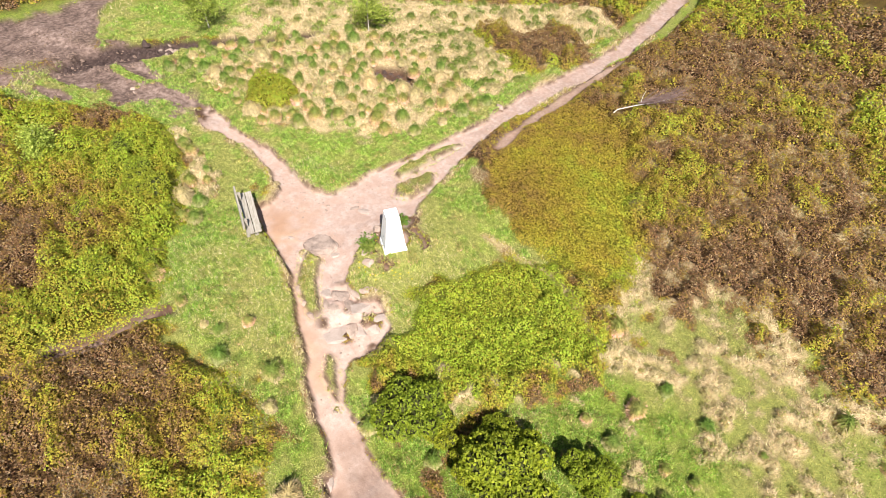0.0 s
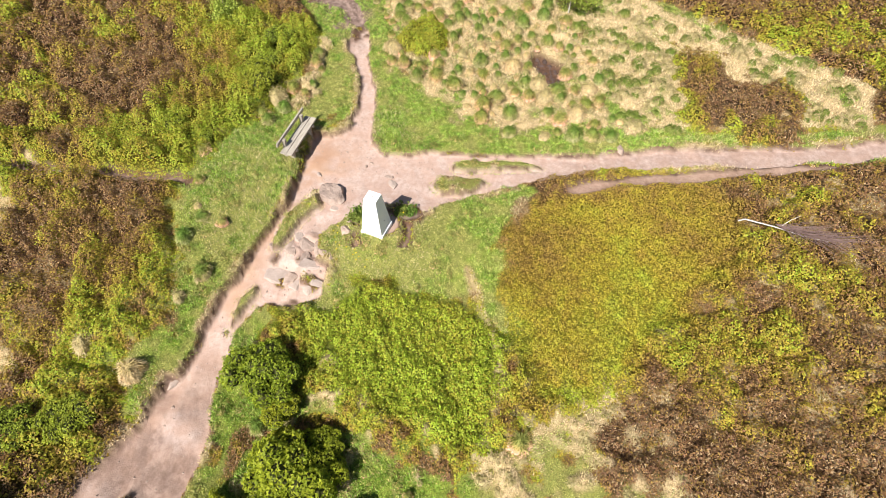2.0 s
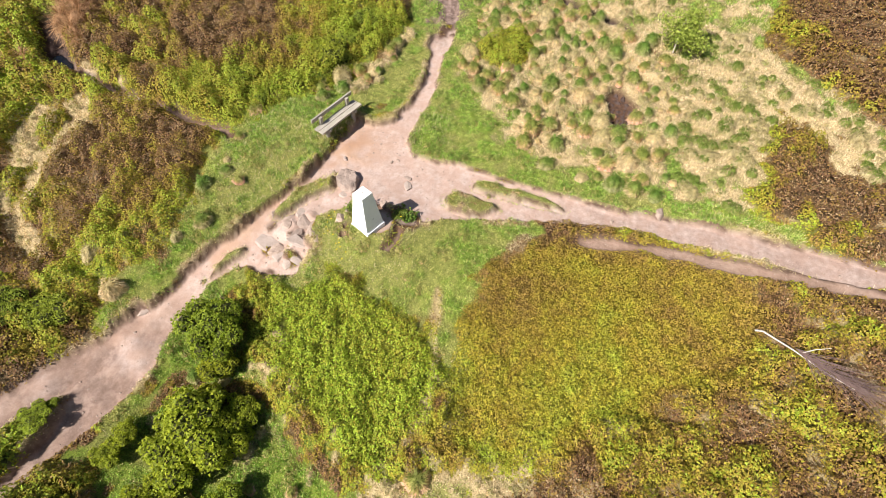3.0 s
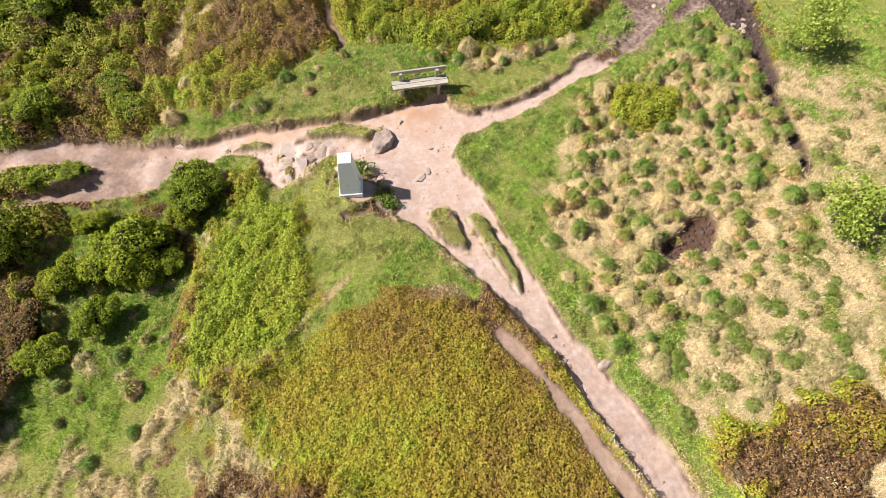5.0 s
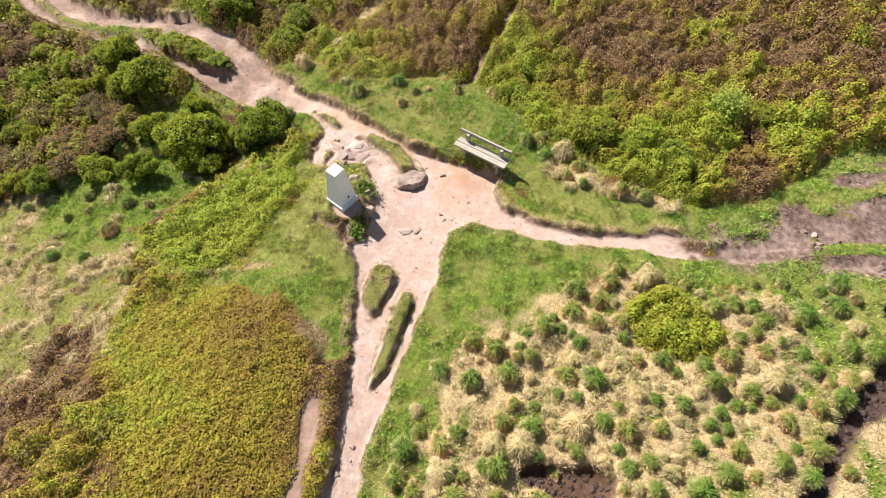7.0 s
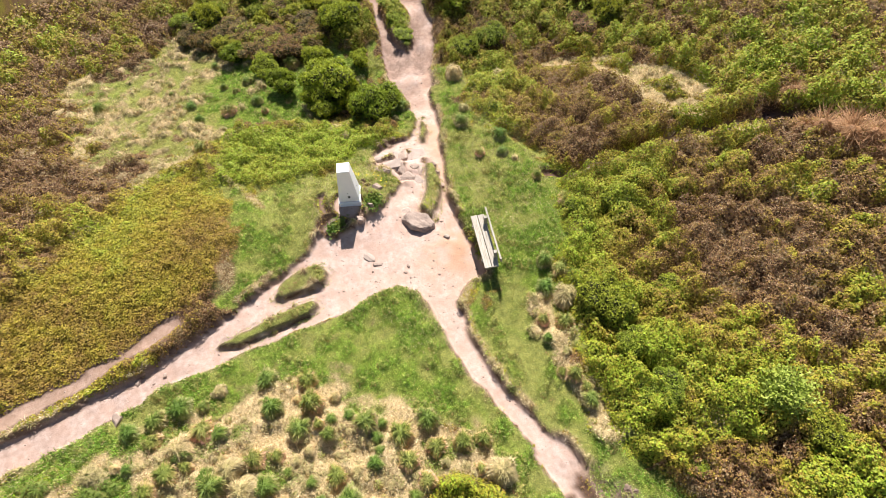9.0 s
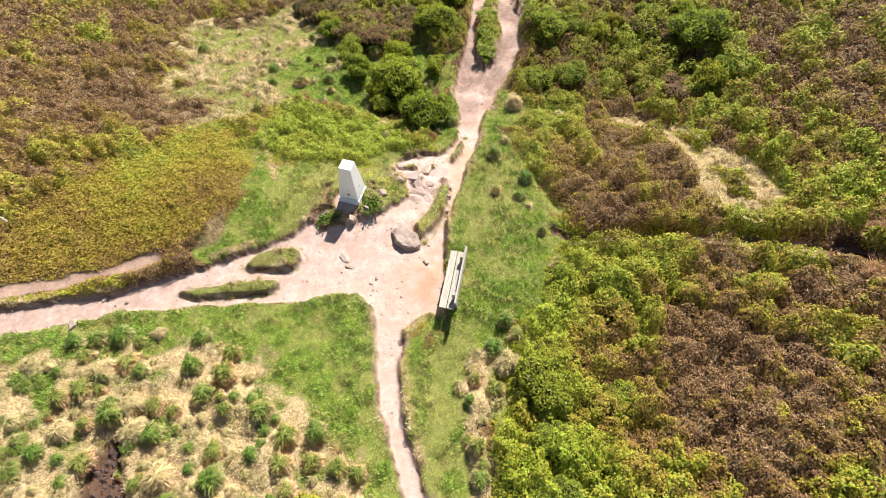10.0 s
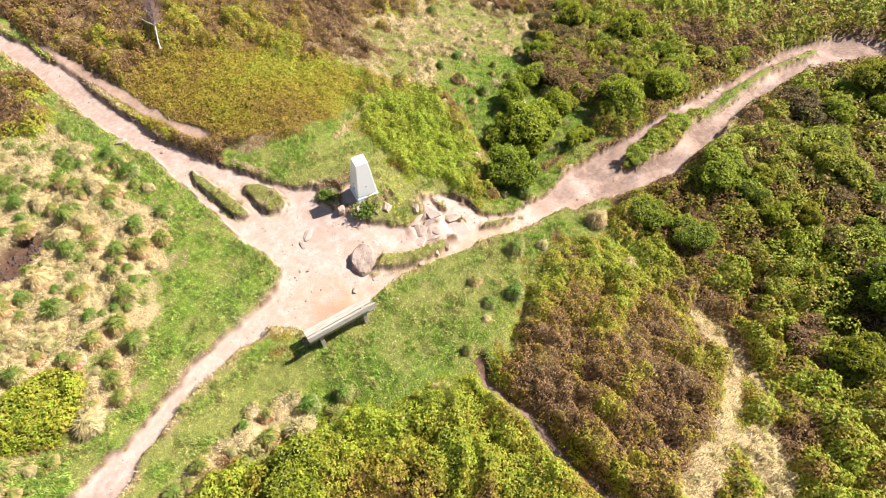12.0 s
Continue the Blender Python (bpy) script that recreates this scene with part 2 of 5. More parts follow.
ISLAND_FAT = [(-1.74, 2.79), (-1.58, 2.22), (-1.67, 1.64), (-2.0, 1.44), (-2.22, 1.65), (-2.29, 2.17), (-2.28, 2.87), (-2.1, 3.1)]
ISLAND_THIN = [(-2.64, 2.14), (-2.86, 2.07), (-2.98, 2.38), (-3.01, 3.3), (-3.03, 4.23), (-2.8, 4.88), (-2.66, 3.42), (-2.64, 2.66)]
GREEN_STRIP = [(-0.24, -2.77), (-0.64, -2.75), (-1.49, -2.14), (-1.66, -1.88), (-1.11, -1.77), (-0.56, -2.22), (0.44, -2.73), (0.42, -2.94)]
GREEN_SLIVER = [(2.88, -3.64), (1.96, -3.5), (1.64, -3.15), (1.87, -3.1), (2.33, -3.36), (2.76, -3.55)]
PATH_BUSH_ISLAND = [(6.6, -4.85), (7.3, -4.70), (8.4, -4.65), (10.0, -5.0), (11.3, -5.5), (10.2, -5.75), (8.4, -5.65), (7.2, -5.30)]
GRASS_W = [(-17.6, -3.2), (-20.5, -2.4), (-22.0, -0.8), (-20.0, 3.0), (-17.5, 3.5), (-14.9, 1.6), (-15.3, 0.2), (-16.3, -1.4)]
DRY_FAR = [(-14.6, 1.9), (-13.2, 3.9), (-12.4, 5.6), (-13.5, 9.0), (-17.5, 9.5), (-20.5, 6.0), (-19.5, 3.0), (-17.0, 3.0)]
MUD_FIELD = [(-8.82, -1.48), (-10.38, -2.39), (-11.97, -3.03), (-13.05, -4.33), (-14.36, -5.63), (-17.26, -7.9), (-22.0, -9.5), (-22.0, -1.0), (-16.82, -2.32), (-14.53, -2.04), (-11.24, -1.49)]
HOLE = [(-6.6, 5.55), (-7.0, 5.2), (-7.8, 5.15), (-8.2, 4.8), (-8.85, 4.9), (-8.8, 5.5), (-8.1, 6.0), (-7.3, 5.95)]
TURF_W = [(-3.34, -0.25), (-4.72, -0.48), (-7.0, -0.7), (-8.97, -1.36), (-11.25, -1.53), (-13.69, -1.84), (-10.31, -0.42), (-7.94, -0.12), (-6.98, 0.75), (-6.37, 1.72), (-4.67, 3.25), (-4.2, 4.39), (-3.95, 6.33), (-3.9, 9.5), (-3.44, 9.5), (-3.3, 6.37), (-3.31, 4.77), (-3.38, 1.92)]
DRY_W = [(-13.65, -1.62), (-14.37, -0.17), (-14.1, 1.91), (-13.14, 4.08), (-11.63, 5.79), (-10.38, 6.76), (-3.8, 7.62), (-3.75, 6.33), (-4.07, 4.39), (-4.67, 3.25), (-6.37, 1.72), (-6.98, 0.75), (-7.94, -0.12), (-10.31, -0.42)]
DRY_NW = [(-15.42, 2.73), (-17.42, 3.95), (-15.69, 6.38), (-11.61, 11.56), (-6.75, 16.78), (-4.76, 15.64), (-4.82, 13.78), (-4.31, 9.77), (-4.06, 7.7), (-4.62, 5.36), (-5.19, 3.7), (-10.21, 7.22), (-12.6, 4.62)]
BROWN_NW = [(-8.96, 10.75), (-8.13, 12.09), (-6.21, 13.82), (-5.07, 13.88), (-4.32, 13.22), (-4.09, 11.55), (-4.44, 9.59), (-6.04, 9.66)]
BROWN_NE = [(5.6, 4.4), (5.0, 5.2), (4.7, 6.5), (3.3, 7.6), (2.3, 9.0), (1.2, 10.2), (-0.8, 10.7), (-2.2, 11.5), (-2.6, 13.5), (-3.2, 18.0), (4.0, 19.0), (9.0, 14.0), (11.0, 9.0), (6.8, 7.4)]
BROWN_FAR = [(-15.3, 7.4), (-13.2, 8.6), (-11.4, 10.3), (-10.4, 12.0), (-10.4, 15.5), (-13.0, 19.0), (-18.0, 18.0), (-20.0, 12.0)]
BILB_E = [(1.85, -1.5), (3.0, -1.6), (4.05, -0.7), (4.4, 0.47), (5.3, 2.1), (5.3, 2.9), (4.03, 3.4), (3.03, 3.3), (2.3, 2.65), (2.0, 1.41), (1.99, 0.23), (1.8, -0.72)]
TURF_N = [(2.03, -1.71), (1.2, -1.07), (0.4, -1.45), (-0.6, -0.8), (-0.97, 0.3), (-0.95, 1.0), (-0.8, 1.35), (-1.32, 2.25), (-1.67, 3.5), (-1.95, 4.4), (-1.25, 4.34), (-0.37, 3.69), (0.96, 3.69), (2.19, 3.92), (2.95, 4.05), (3.05, 3.46), (1.97, 2.15), (1.92, 0.48)]
GOLD_N = [(0.7, 3.2), (-0.3, 3.65), (-1.28, 4.82), (-1.73, 6.26), (-2.15, 7.95), (-2.4, 9.6), (-0.9, 10.1), (0.9, 9.6), (1.9, 8.3), (2.9, 7.1), (4.1, 6.2), (4.6, 5.2), (4.5, 4.5), (4.0, 4.1), (2.9, 3.6)]
TURF_S = [(3.97, -4.39), (4.73, -5.16), (4.13, -7.18), (3.03, -7.19), (1.31, -5.09), (-1.07, -5.75), (-1.82, -5.91), (-3.42, -5.52), (-4.29, -4.5), (-5.17, -3.84), (-9.15, -2.61), (-8.8, -1.8), (-7.81, -1.45), (-6.65, -1.24), (-5.4, -1.15), (-4.66, -2.04), (-4.1, -2.6), (-3.16, -2.95), (-1.82, -2.75), (-0.05, -3.25), (1.8, -3.85)]
BROWN_S = [(1.31, -5.09), (3.03, -7.19), (3.36, -10.77), (2.12, -11.42), (-0.76, -10.78), (-1.83, -9.97), (-2.02, -7.77), (-1.49, -5.96), (-0.8, -5.67)]
DRY_S = [(3.49, -10.5), (2.86, -11.62), (0.18, -13.23), (-3.3, -13.36), (-3.26, -11.63), (-2.31, -9.99), (-0.81, -10.95), (1.91, -11.41)]
GRASS_E = [(10.75, -1.34), (8.94, 0.53), (6.79, 0.46), (5.7, 2.6), (5.3, 3.4), (5.6, 4.6), (5.6, 5.8), (6.8, 7.0), (9.3, 7.4), (13.5, 8.4), (14.6, 3.0), (14.3, -0.2)]
GRASS_GAP = [(2.2, -3.3), (3.3, -3.4), (6.5, -3.4), (8.2, -3.6), (8.6, -2.6), (9.5, -0.8), (10.6, 2.1), (8.8, 4.0), (5.6, 2.44), (5.1, 0.7), (4.4, -0.96), (2.3, -2.24)]
GORSE_E = [(16.57, -6.78), (13.27, -6.7), (9.11, -4.66), (7.85, -4.07), (7.52, -2.98), (9.16, -2.22), (8.74, -0.68), (9.95, 0.85), (12.5, 2.5), (16.0, 4.0)]
GORSE_SE = [(5.94, -5.39), (7.23, -6.44), (9.7, -7.14), (16.19, -7.72), (19.15, -9.85), (13.09, -12.37), (4.76, -14.35), (4.65, -13.23), (4.22, -12.13), (5.33, -10.73), (5.19, -9.46), (4.78, -8.0), (4.6, -6.74)]
BILB_S = [(-1.85, -5.99), (-2.12, -7.72), (-2.68, -10.45), (-5.41, -9.72), (-7.0, -7.91), (-8.27, -7.01), (-10.67, -7.13), (-9.45, -2.76), (-7.2, -3.22), (-5.25, -4.12), (-3.64, -5.6)]
TRAILS = {   # name: (half width, points)
    "nw": (0.42, [(-3.1, 7.0), (-3.3, 9.4), (-3.39, 12.51), (-3.71, 15.14), (-4.25, 17.46), (-5.12, 20.65), (-7.5, 27.0)]),
    "earth_track": (0.17, [(-1.25, 4.3), (-1.51, 5.03), (-1.81, 6.0), (-2.13, 7.18), (-2.28, 8.35), (-2.49, 9.9), (-2.75, 12.22), (-2.95, 14.0)]),
}
TRAILS.update({
    "trench": (0.42, [(-16.2, -4.6), (-16.3, -3.3), (-15.8, -1.95), (-15.33, -0.64), (-14.85, 0.4), (-14.15, 1.55), (-13.45, 2.7), (-12.9, 4.1), (-12.3, 5.1)]),
    "rut": (0.17, [(5.39, -4.7), (6.72, -5.3), (8.48, -6.1), (10.26, -6.6), (12.28, -6.5), (14.76, -6.7), (17.8, -7.1)]),
    "rut_short": (0.22, [(5.9, -3.85), (6.9, -4.2), (7.7, -4.6)]),
    "grass_strip": (0.17, [(10.6, -5.75), (13.85, -5.94), (16.29, -6.3), (18.67, -7.3)]),
    "trail_ne": (0.07, [(1.1, 2.5), (1.8, 2.72), (2.5, 3.0), (3.2, 3.25), (4.1, 3.3), (4.9, 3.1), (5.8, 2.6)]),
    "trail_s": (0.20, [(-1.74, -5.83), (-2.06, -6.3), (-2.01, -7.52), (-2.24, -8.71), (-2.26, -10.04), (-2.46, -11.31), (-2.71, -12.82), (-3.4, -15.0)]),
    "pale_s": (0.30, [(3.59, -9.35), (3.01, -10.71), (1.56, -11.04), (0.17, -11.15), (-0.97, -11.12)]),
    "w": (0.42, [(-8.9, -1.5), (-10.77, -1.85), (-12.27, -2.45)]),
})

POOL = [(-2.9, -14.1), (-3.5, -15.0), (-4.1, -15.7), (-4.8, -16.6)]

# fields on a lattice: everything that covers the ground
STEP, X0, Y0, NX, NY = 0.07, -32.0, -28.0, 860, 860
GX, GY = np.meshgrid(X0 + STEP * np.arange(NX), Y0 + STEP * np.arange(NY), indexing="ij")


def lattice_noise(x, y, size, seed):
    """Smooth noise from 0 to 1 whose lumps are about size metres across."""
    table = np.random.RandomState(seed).rand(256, 256)
    u, v = x / size + 1000.0, y / size + 1000.0
    i, j = np.floor(u).astype(int), np.floor(v).astype(int)
    a, b = u - i, v - j
    a, b = a * a * (3 - 2 * a), b * b * (3 - 2 * b)
    at = lambda p, q: table[p % 256, q % 256]
    return (at(i, j) * (1 - a) + at(i + 1, j) * a) * (1 - b) + (at(i, j + 1) * (1 - a) + at(i + 1, j + 1) * a) * b


def fbm(x, y, size, seed, octaves=4):
    total, weight = 0.0, 0.0
    for k in range(octaves):
        total, weight = total + lattice_noise(x, y, size / 2**k, seed + k) * 0.55**k, weight + 0.55**k
    return total / weight


def smooth(v, lo, hi):
    s = np.clip((v - lo) / (hi - lo), 0, 1)
    return s * s * (3 - 2 * s)


def softplus(v, w=0.8):
    return w * np.logaddexp(0, v / w)


def base_height(x, y):
    """The lie of the land: a knoll round the pillar, level to the west, falling to the east."""
    z = -0.42 - softplus(x - 0.25 * softplus(y)) * (0.18 + 0.012 * np.clip(y, -16, 16)) / (1 + (np.maximum(x, 0) / 40) ** 2)
    z = z + 0.42 * np.exp(-((x - 0.1) ** 2 + (y - 0.05) ** 2) / 1.3**2)
    z = z - 0.55 * np.exp(-((x - 5.3) ** 2 + (y + 1.2) ** 2) / 2.2**2)
    z = z - 0.7 * np.exp(-((x - 4.2) ** 2 + (y + 10.5) ** 2) / 3.0**2)
    z = z + 0.32 * np.exp(-((x - 0.3) / 1.7) ** 2 - ((y - 5.2) / 3.6) ** 2)
    z = z - 0.45 * np.exp(-((x - 3.9) ** 2 + (y + 7.9) ** 2) / 1.5**2) - 0.30 * smooth(-y, 8.0, 14.0) * smooth(x, -5.0, 0.0)
    return z + 0.6 * np.exp(-((x - 10) ** 2 + (y + 6.3) ** 2) / 3.2**2)


def inside(points, margin=1.5):
    """Signed distance to a closed outline, positive within it."""
    p = np.array(points)
    out = np.full(GX.shape, -9.0)
    lo, hi = p.min(0) - margin, p.max(0) + margin
    i0, j0 = np.maximum(((lo - (X0, Y0)) / STEP).astype(int), 0)
    i1, j1 = np.minimum(((hi - (X0, Y0)) / STEP).astype(int) + 1, (NX, NY))
    x, y = GX[i0:i1, j0:j1], GY[i0:i1, j0:j1]
    d, odd = np.full(x.shape, 1e9), np.zeros(x.shape, bool)
    for (ax, ay), (bx, by) in zip(p, np.roll(p, -1, 0)):
        ex, ey = bx - ax, by - ay
        s = np.clip(((x - ax) * ex + (y - ay) * ey) / (ex * ex + ey * ey), 0, 1)
        d = np.minimum(d, np.hypot(x - ax - s * ex, y - ay - s * ey))
        odd ^= ((ay > y) != (by > y)) & (x < ex * (y - ay) / (ey if ey else 1e-9) + ax)
    out[i0:i1, j0:j1] = np.where(odd, d, -d)
    return out


def along(points, half):
    """Signed distance to a trail, positive on it."""
    d = np.full(GX.shape, 1e9)
    for (ax, ay), (bx, by) in zip(points, points[1:]):
        ex, ey = bx - ax, by - ay
        s = np.clip(((GX - ax) * ex + (GY - ay) * ey) / (ex * ex + ey * ey), 0, 1)
        d = np.minimum(d, np.hypot(GX - ax - s * ex, GY - ay - s * ey))
    return half - d


def cells(size, seed, crack=0.45):
    """Cushions about size metres apart: height over each from 0 in the gaps to 1 on top, and a random value for each."""
    rs = np.random.RandomState(seed)
    jx, jy, own = rs.rand(256, 256), rs.rand(256, 256), rs.rand(256, 256)
    u = (GX + 1.1 * size * (fbm(GX, GY, 1.2 * size, seed + 1, 2) - 0.5)) / size + 512.0
    v = (GY + 1.1 * size * (fbm(GX, GY, 1.2 * size, seed + 7, 2) - 0.5)) / size + 512.0
    i, j = np.floor(u).astype(int), np.floor(v).astype(int)
    best, second, value = np.full(u.shape, 9.0), np.full(u.shape, 9.0), np.zeros(u.shape)
    for a in (-1, 0, 1):
        for b in (-1, 0, 1):
            p, q = (i + a) % 256, (j + b) % 256
            d = np.hypot(i + a + jx[p, q] - u, j + b + jy[p, q] - v)
            value = np.where(d < best, own[p, q], value)
            second = np.minimum(second, np.maximum(d, best))
            best = np.minimum(best, d)
    rim = 1 - np.clip((second - best) / crack, 0, 1)
    return np.sqrt(1 - rim * rim) * np.sqrt(np.clip(1 - (best / 0.85) ** 2, 0, 1)), value


def blur(f, n):
    """A plain mean over n cells each way."""
    for axis in (0, 1):
        f = sum(np.roll(f, k, axis) for k in range(-n, n + 1)) / (2 * n + 1)
    return f


EDGE = (fbm(GX, GY, 0.7, 11) - 0.5) * 0.34          # ragged edges of paths
RAG = (fbm(GX, GY, 2.0, 21) - 0.5) * 1.5 + (fbm(GX, GY, 0.45, 25, 2) - 0.5) * 0.9    # looser edges of plants
TUFT = fbm(GX, GY, 0.44, 131, 3)
CLUMP, PATCH, FINE = fbm(GX, GY, 0.75, 31, 3), fbm(GX, GY, 3.2, 41, 4), fbm(GX, GY, 0.28, 51, 2)
MIX = fbm(GX, GY, 1.1, 91, 4)
(BUSHY, BUSH_OWN), (CUSHION, CUSHION_OWN) = cells(1.15, 301, 0.6), cells(0.25, 331, 0.35)

bare_d = np.maximum.reduce([inside(a) for a in (JUNCTION, PATH_SE, PATH_NW, PATH_W)] + [along(p, h) for h, p in (TRAILS["nw"], TRAILS["w"])])
green_d = np.maximum.reduce([inside(a) for a in (ISLAND_FAT, ISLAND_THIN, GREEN_STRIP, GREEN_SLIVER)])
bare_d = np.minimum(bare_d, -np.maximum.reduce([green_d, inside(PATH_BUSH_ISLAND), along(*reversed(TRAILS["grass_strip"])) + EDGE]))
EARTH = smooth(along(TRAILS["earth_track"][1], 0.22) + EDGE, -0.12, 0.14) * smooth(GY + 4.0 * EDGE, 4.3, 5.9)
bare = smooth(bare_d + EDGE * 0.8, -0.05, 0.06)
bare = bare * (1 - 0.75 * smooth(along([(-10.2, -1.8), (-13, -2.6)], 0.8), -0.2, 0.4) * smooth(MIX, 0.35, 0.6))
bare = bare * (1 - 0.8 * np.exp(-((GX - 1.1) ** 2 + (GY + 1.9) ** 2) / 0.9**2) * smooth(fbm(GX, GY, 0.35, 95, 2), 0.5, 0.62))
bare = np.maximum(bare, 0.9 * EARTH)
bare = np.maximum(bare, 0.8 * smooth(along(*reversed(TRAILS["trail_s"])) + EDGE, -0.05, 0.12))
rim = np.exp(-((np.hypot(GX - 0.05, GY - 0.1) - 0.78) / 0.18) ** 2) * smooth(TUFT, 0.48, 0.62)
bare = np.maximum(bare, np.maximum(0.8 * rim * (GX < 0.6), 0.9 * smooth(0.50 - np.hypot(GX + 0.2, GY - 0.2) + EDGE, -0.1, 0.1)))
bare = np.maximum(bare, 0.85 * smooth(0.55 - np.hypot((GX + 0.62) / 0.9, (GY - 0.75) / 0.8) + 2.2 * EDGE, -0.15, 0.2))
grass_w = smooth(inside(GRASS_W) + RAG * 0.4, -0.2, 0.2)
mud_d = inside(MUD_FIELD, 3)
mud = smooth(mud_d + 0.2 + RAG * 0.5, -0.3, 0.3) * smooth(-GX, 8.6, 10.4) * np.maximum(smooth(MIX, 0.30, 0.44), smooth(mud_d, 0.3, 1.2)) * (1 - grass_w)
streak = fbm(0.5 * GX - 0.25 * GY, GY * 1.5 - GX * 0.45, 0.9, 161, 3)
mud = mud * (1 - 0.9 * smooth(streak, 0.52, 0.62) * smooth(GX, -19.0, -14.0))
hole = smooth(inside(HOLE) + EDGE, -0.05, 0.1)
bog = along([(-16.3, -3.7), (-16.0, -2.5), (-15.35, -1.0)], 0.72)
pool = along(POOL, 0.34)
peat = smooth(np.maximum(np.maximum(pool, along(*reversed(TRAILS["trench"])) - 0.22 * smooth(GY, -0.5, 4.0)), bog) + 1.5 * EDGE, -0.08, 0.12)
BILB_MOUND = smooth(1.15 - np.hypot((GX + 9.5) / 1.15, GY - 0.95) + RAG * 0.4, -0.1, 0.2)
BROWNS = smooth(inside(BROWN_NW) + RAG * 2.0 + (TUFT - 0.5), -0.3, 0.4)
tw, dw = inside(TURF_W, 4) + RAG * 0.4, np.maximum.reduce([inside(DRY_W, 4), inside(DRY_NW, 4), inside(DRY_FAR, 4) + 0.7]) + RAG * 0.4
west, share = smooth(np.maximum(tw, dw), -0.3, 0.1), smooth(np.clip(tw - dw, -1.3, 1.3) + (MIX - 0.5) * 4.0 + (TUFT - 0.5) * 3.2 + 0.2 + 0.9 * smooth(-GX, 9.5, 13.0), -0.8, 0.8)
turf = np.maximum(west * share, smooth(np.maximum(inside(TURF_N) + 0.1 + RAG * 0.6, inside(TURF_S) + 0.10 + RAG * 1.3 + (TUFT - 0.5) * 1.2), -0.25, 0.25))
turf = np.maximum(np.maximum(turf, smooth(mud_d + RAG * 0.4, -1.1, -0.6)) * (1 - smooth(mud, 0.3, 0.7)), np.maximum(grass_w, smooth(1.7 - np.hypot(GX + 14.1, GY + 0.5), -0.2, 0.4) * (1 - peat)))
turf = np.maximum(turf, smooth(along(TRAILS["nw"][1], 0.95) + RAG * 0.3, -0.1, 0.2) * (GX < -3.4))
dry = west * (1 - share)
dry = np.maximum(dry, smooth(inside(DRY_S) + RAG * 0.6, -0.2, 0.3) * smooth(MIX, 0.40, 0.52))
dry = np.maximum(dry, 0.9 * smooth(along(*reversed(TRAILS["pale_s"])) + RAG * 0.4, -0.2, 0.25))
FIELD_E = smooth(np.maximum(inside(GRASS_E, 2.5) + 0.15, inside(GRASS_GAP)) + RAG * 1.8 + (TUFT - 0.5) * 3.4 + (CLUMP - 0.5) * 1.2, -0.5, 0.6)
GREENER = smooth(inside(GRASS_GAP) + RAG * 0.6, -0.3, 0.4)
straw_e = smooth(0.6 * MIX + 0.2 + 0.9 * (TUFT - 0.5) + 0.6 * (FINE - 0.5) - 0.24 * GREENER - 0.10, 0.24, 0.62)
MINGLE = smooth(1.5 - np.hypot((GX - 4.9) / 1.5, (GY - 5.0) / 1.35) + RAG, -0.4, 0.8) * smooth(0.6 * (TUFT - 0.5) + 0.8 * (CLUMP - 0.5) + 0.3 * (FINE - 0.5), -0.06, 0.10)
dry = np.maximum(dry, np.maximum(FIELD_E * straw_e, 0.8 * MINGLE))
turf = np.maximum(turf, FIELD_E * (1 - straw_e))
dry = np.maximum(dry, 0.75 * smooth(along(TRAILS["trail_ne"][1], 0.09) + EDGE, -0.10, 0.12))
dry = np.maximum(dry, 0.6 * smooth(0.6 - np.hypot((GX + 0.7) / 1.3, (GY - 4.0) / 0.6) + 2.0 * EDGE, -0.2, 0.4))
dry = np.maximum(dry, 0.75 * smooth(bare_d, -0.45, -0.05) * smooth(MIX + 0.3 * (FINE - 0.5), 0.46, 0.60))
dry = np.maximum(dry, 0.9 * smooth(along([(-5.7, -3.2), (-6.8, -2.95), (-7.5, -2.85), (-8.8, -2.85)], 0.3) + RAG * 0.6 + (TUFT - 0.5), -0.15, 0.2))
dry = np.maximum(dry, 0.85 * smooth(1.2 - np.hypot((GX - 2.3) / 1.5, (GY + 5.9) / 0.7) + RAG, -0.3, 0.4) * smooth(TUFT, 0.40, 0.58))
# straw patches out in the heather
loose = smooth(0.7 * fbm(GX, GY, 1.5, 61) + 0.15 + 0.8 * (fbm(GX, GY, 0.5, 171, 3) - 0.5), 0.55, 0.78) * smooth(np.hypot(GX, GY), 4, 7)
wisps = smooth(0.55 * fbm(GX, GY, 0.55, 181, 3) + 0.3 * TUFT + 0.15 * FINE, 0.50, 0.62) * smooth(inside(BROWN_NE, 2.5) + RAG, -1.2, 0.4)
dry = np.maximum(dry, np.maximum(0.45 * loose * (1 - 0.7 * smooth(inside(BROWN_NE), -0.5, 0.5)), 0.6 * wisps) * (1 - turf))
SHAGGY = smooth(1.3 - np.hypot((GX - 2.6) / 1.5, (GY + 6.3) / 0.75) + RAG * 1.5 + (TUFT - 0.5) * 1.5, -0.4, 0.5)
grass_fade = 1 - np.maximum.reduce([0.95 * smooth(inside(GOLD_N) + RAG * 1.5 + (TUFT - 0.5) - 0.1, -0.5, 0.5), smooth(inside(BILB_E) + RAG * 2.2 - 0.05, -0.35, 0.35), 0.9 * smooth(inside(BILB_S), 0, 0.5), BILB_MOUND, BROWNS * 0.9, 0.85 * SHAGGY, smooth(inside(GORSE_SE), 0, 0.5), smooth(inside(GORSE_E), 0, 0.5)])
near = blur(turf, 6) > 0.12
turf = np.maximum(turf, near * smooth(bare_d, -0.75, -0.45))
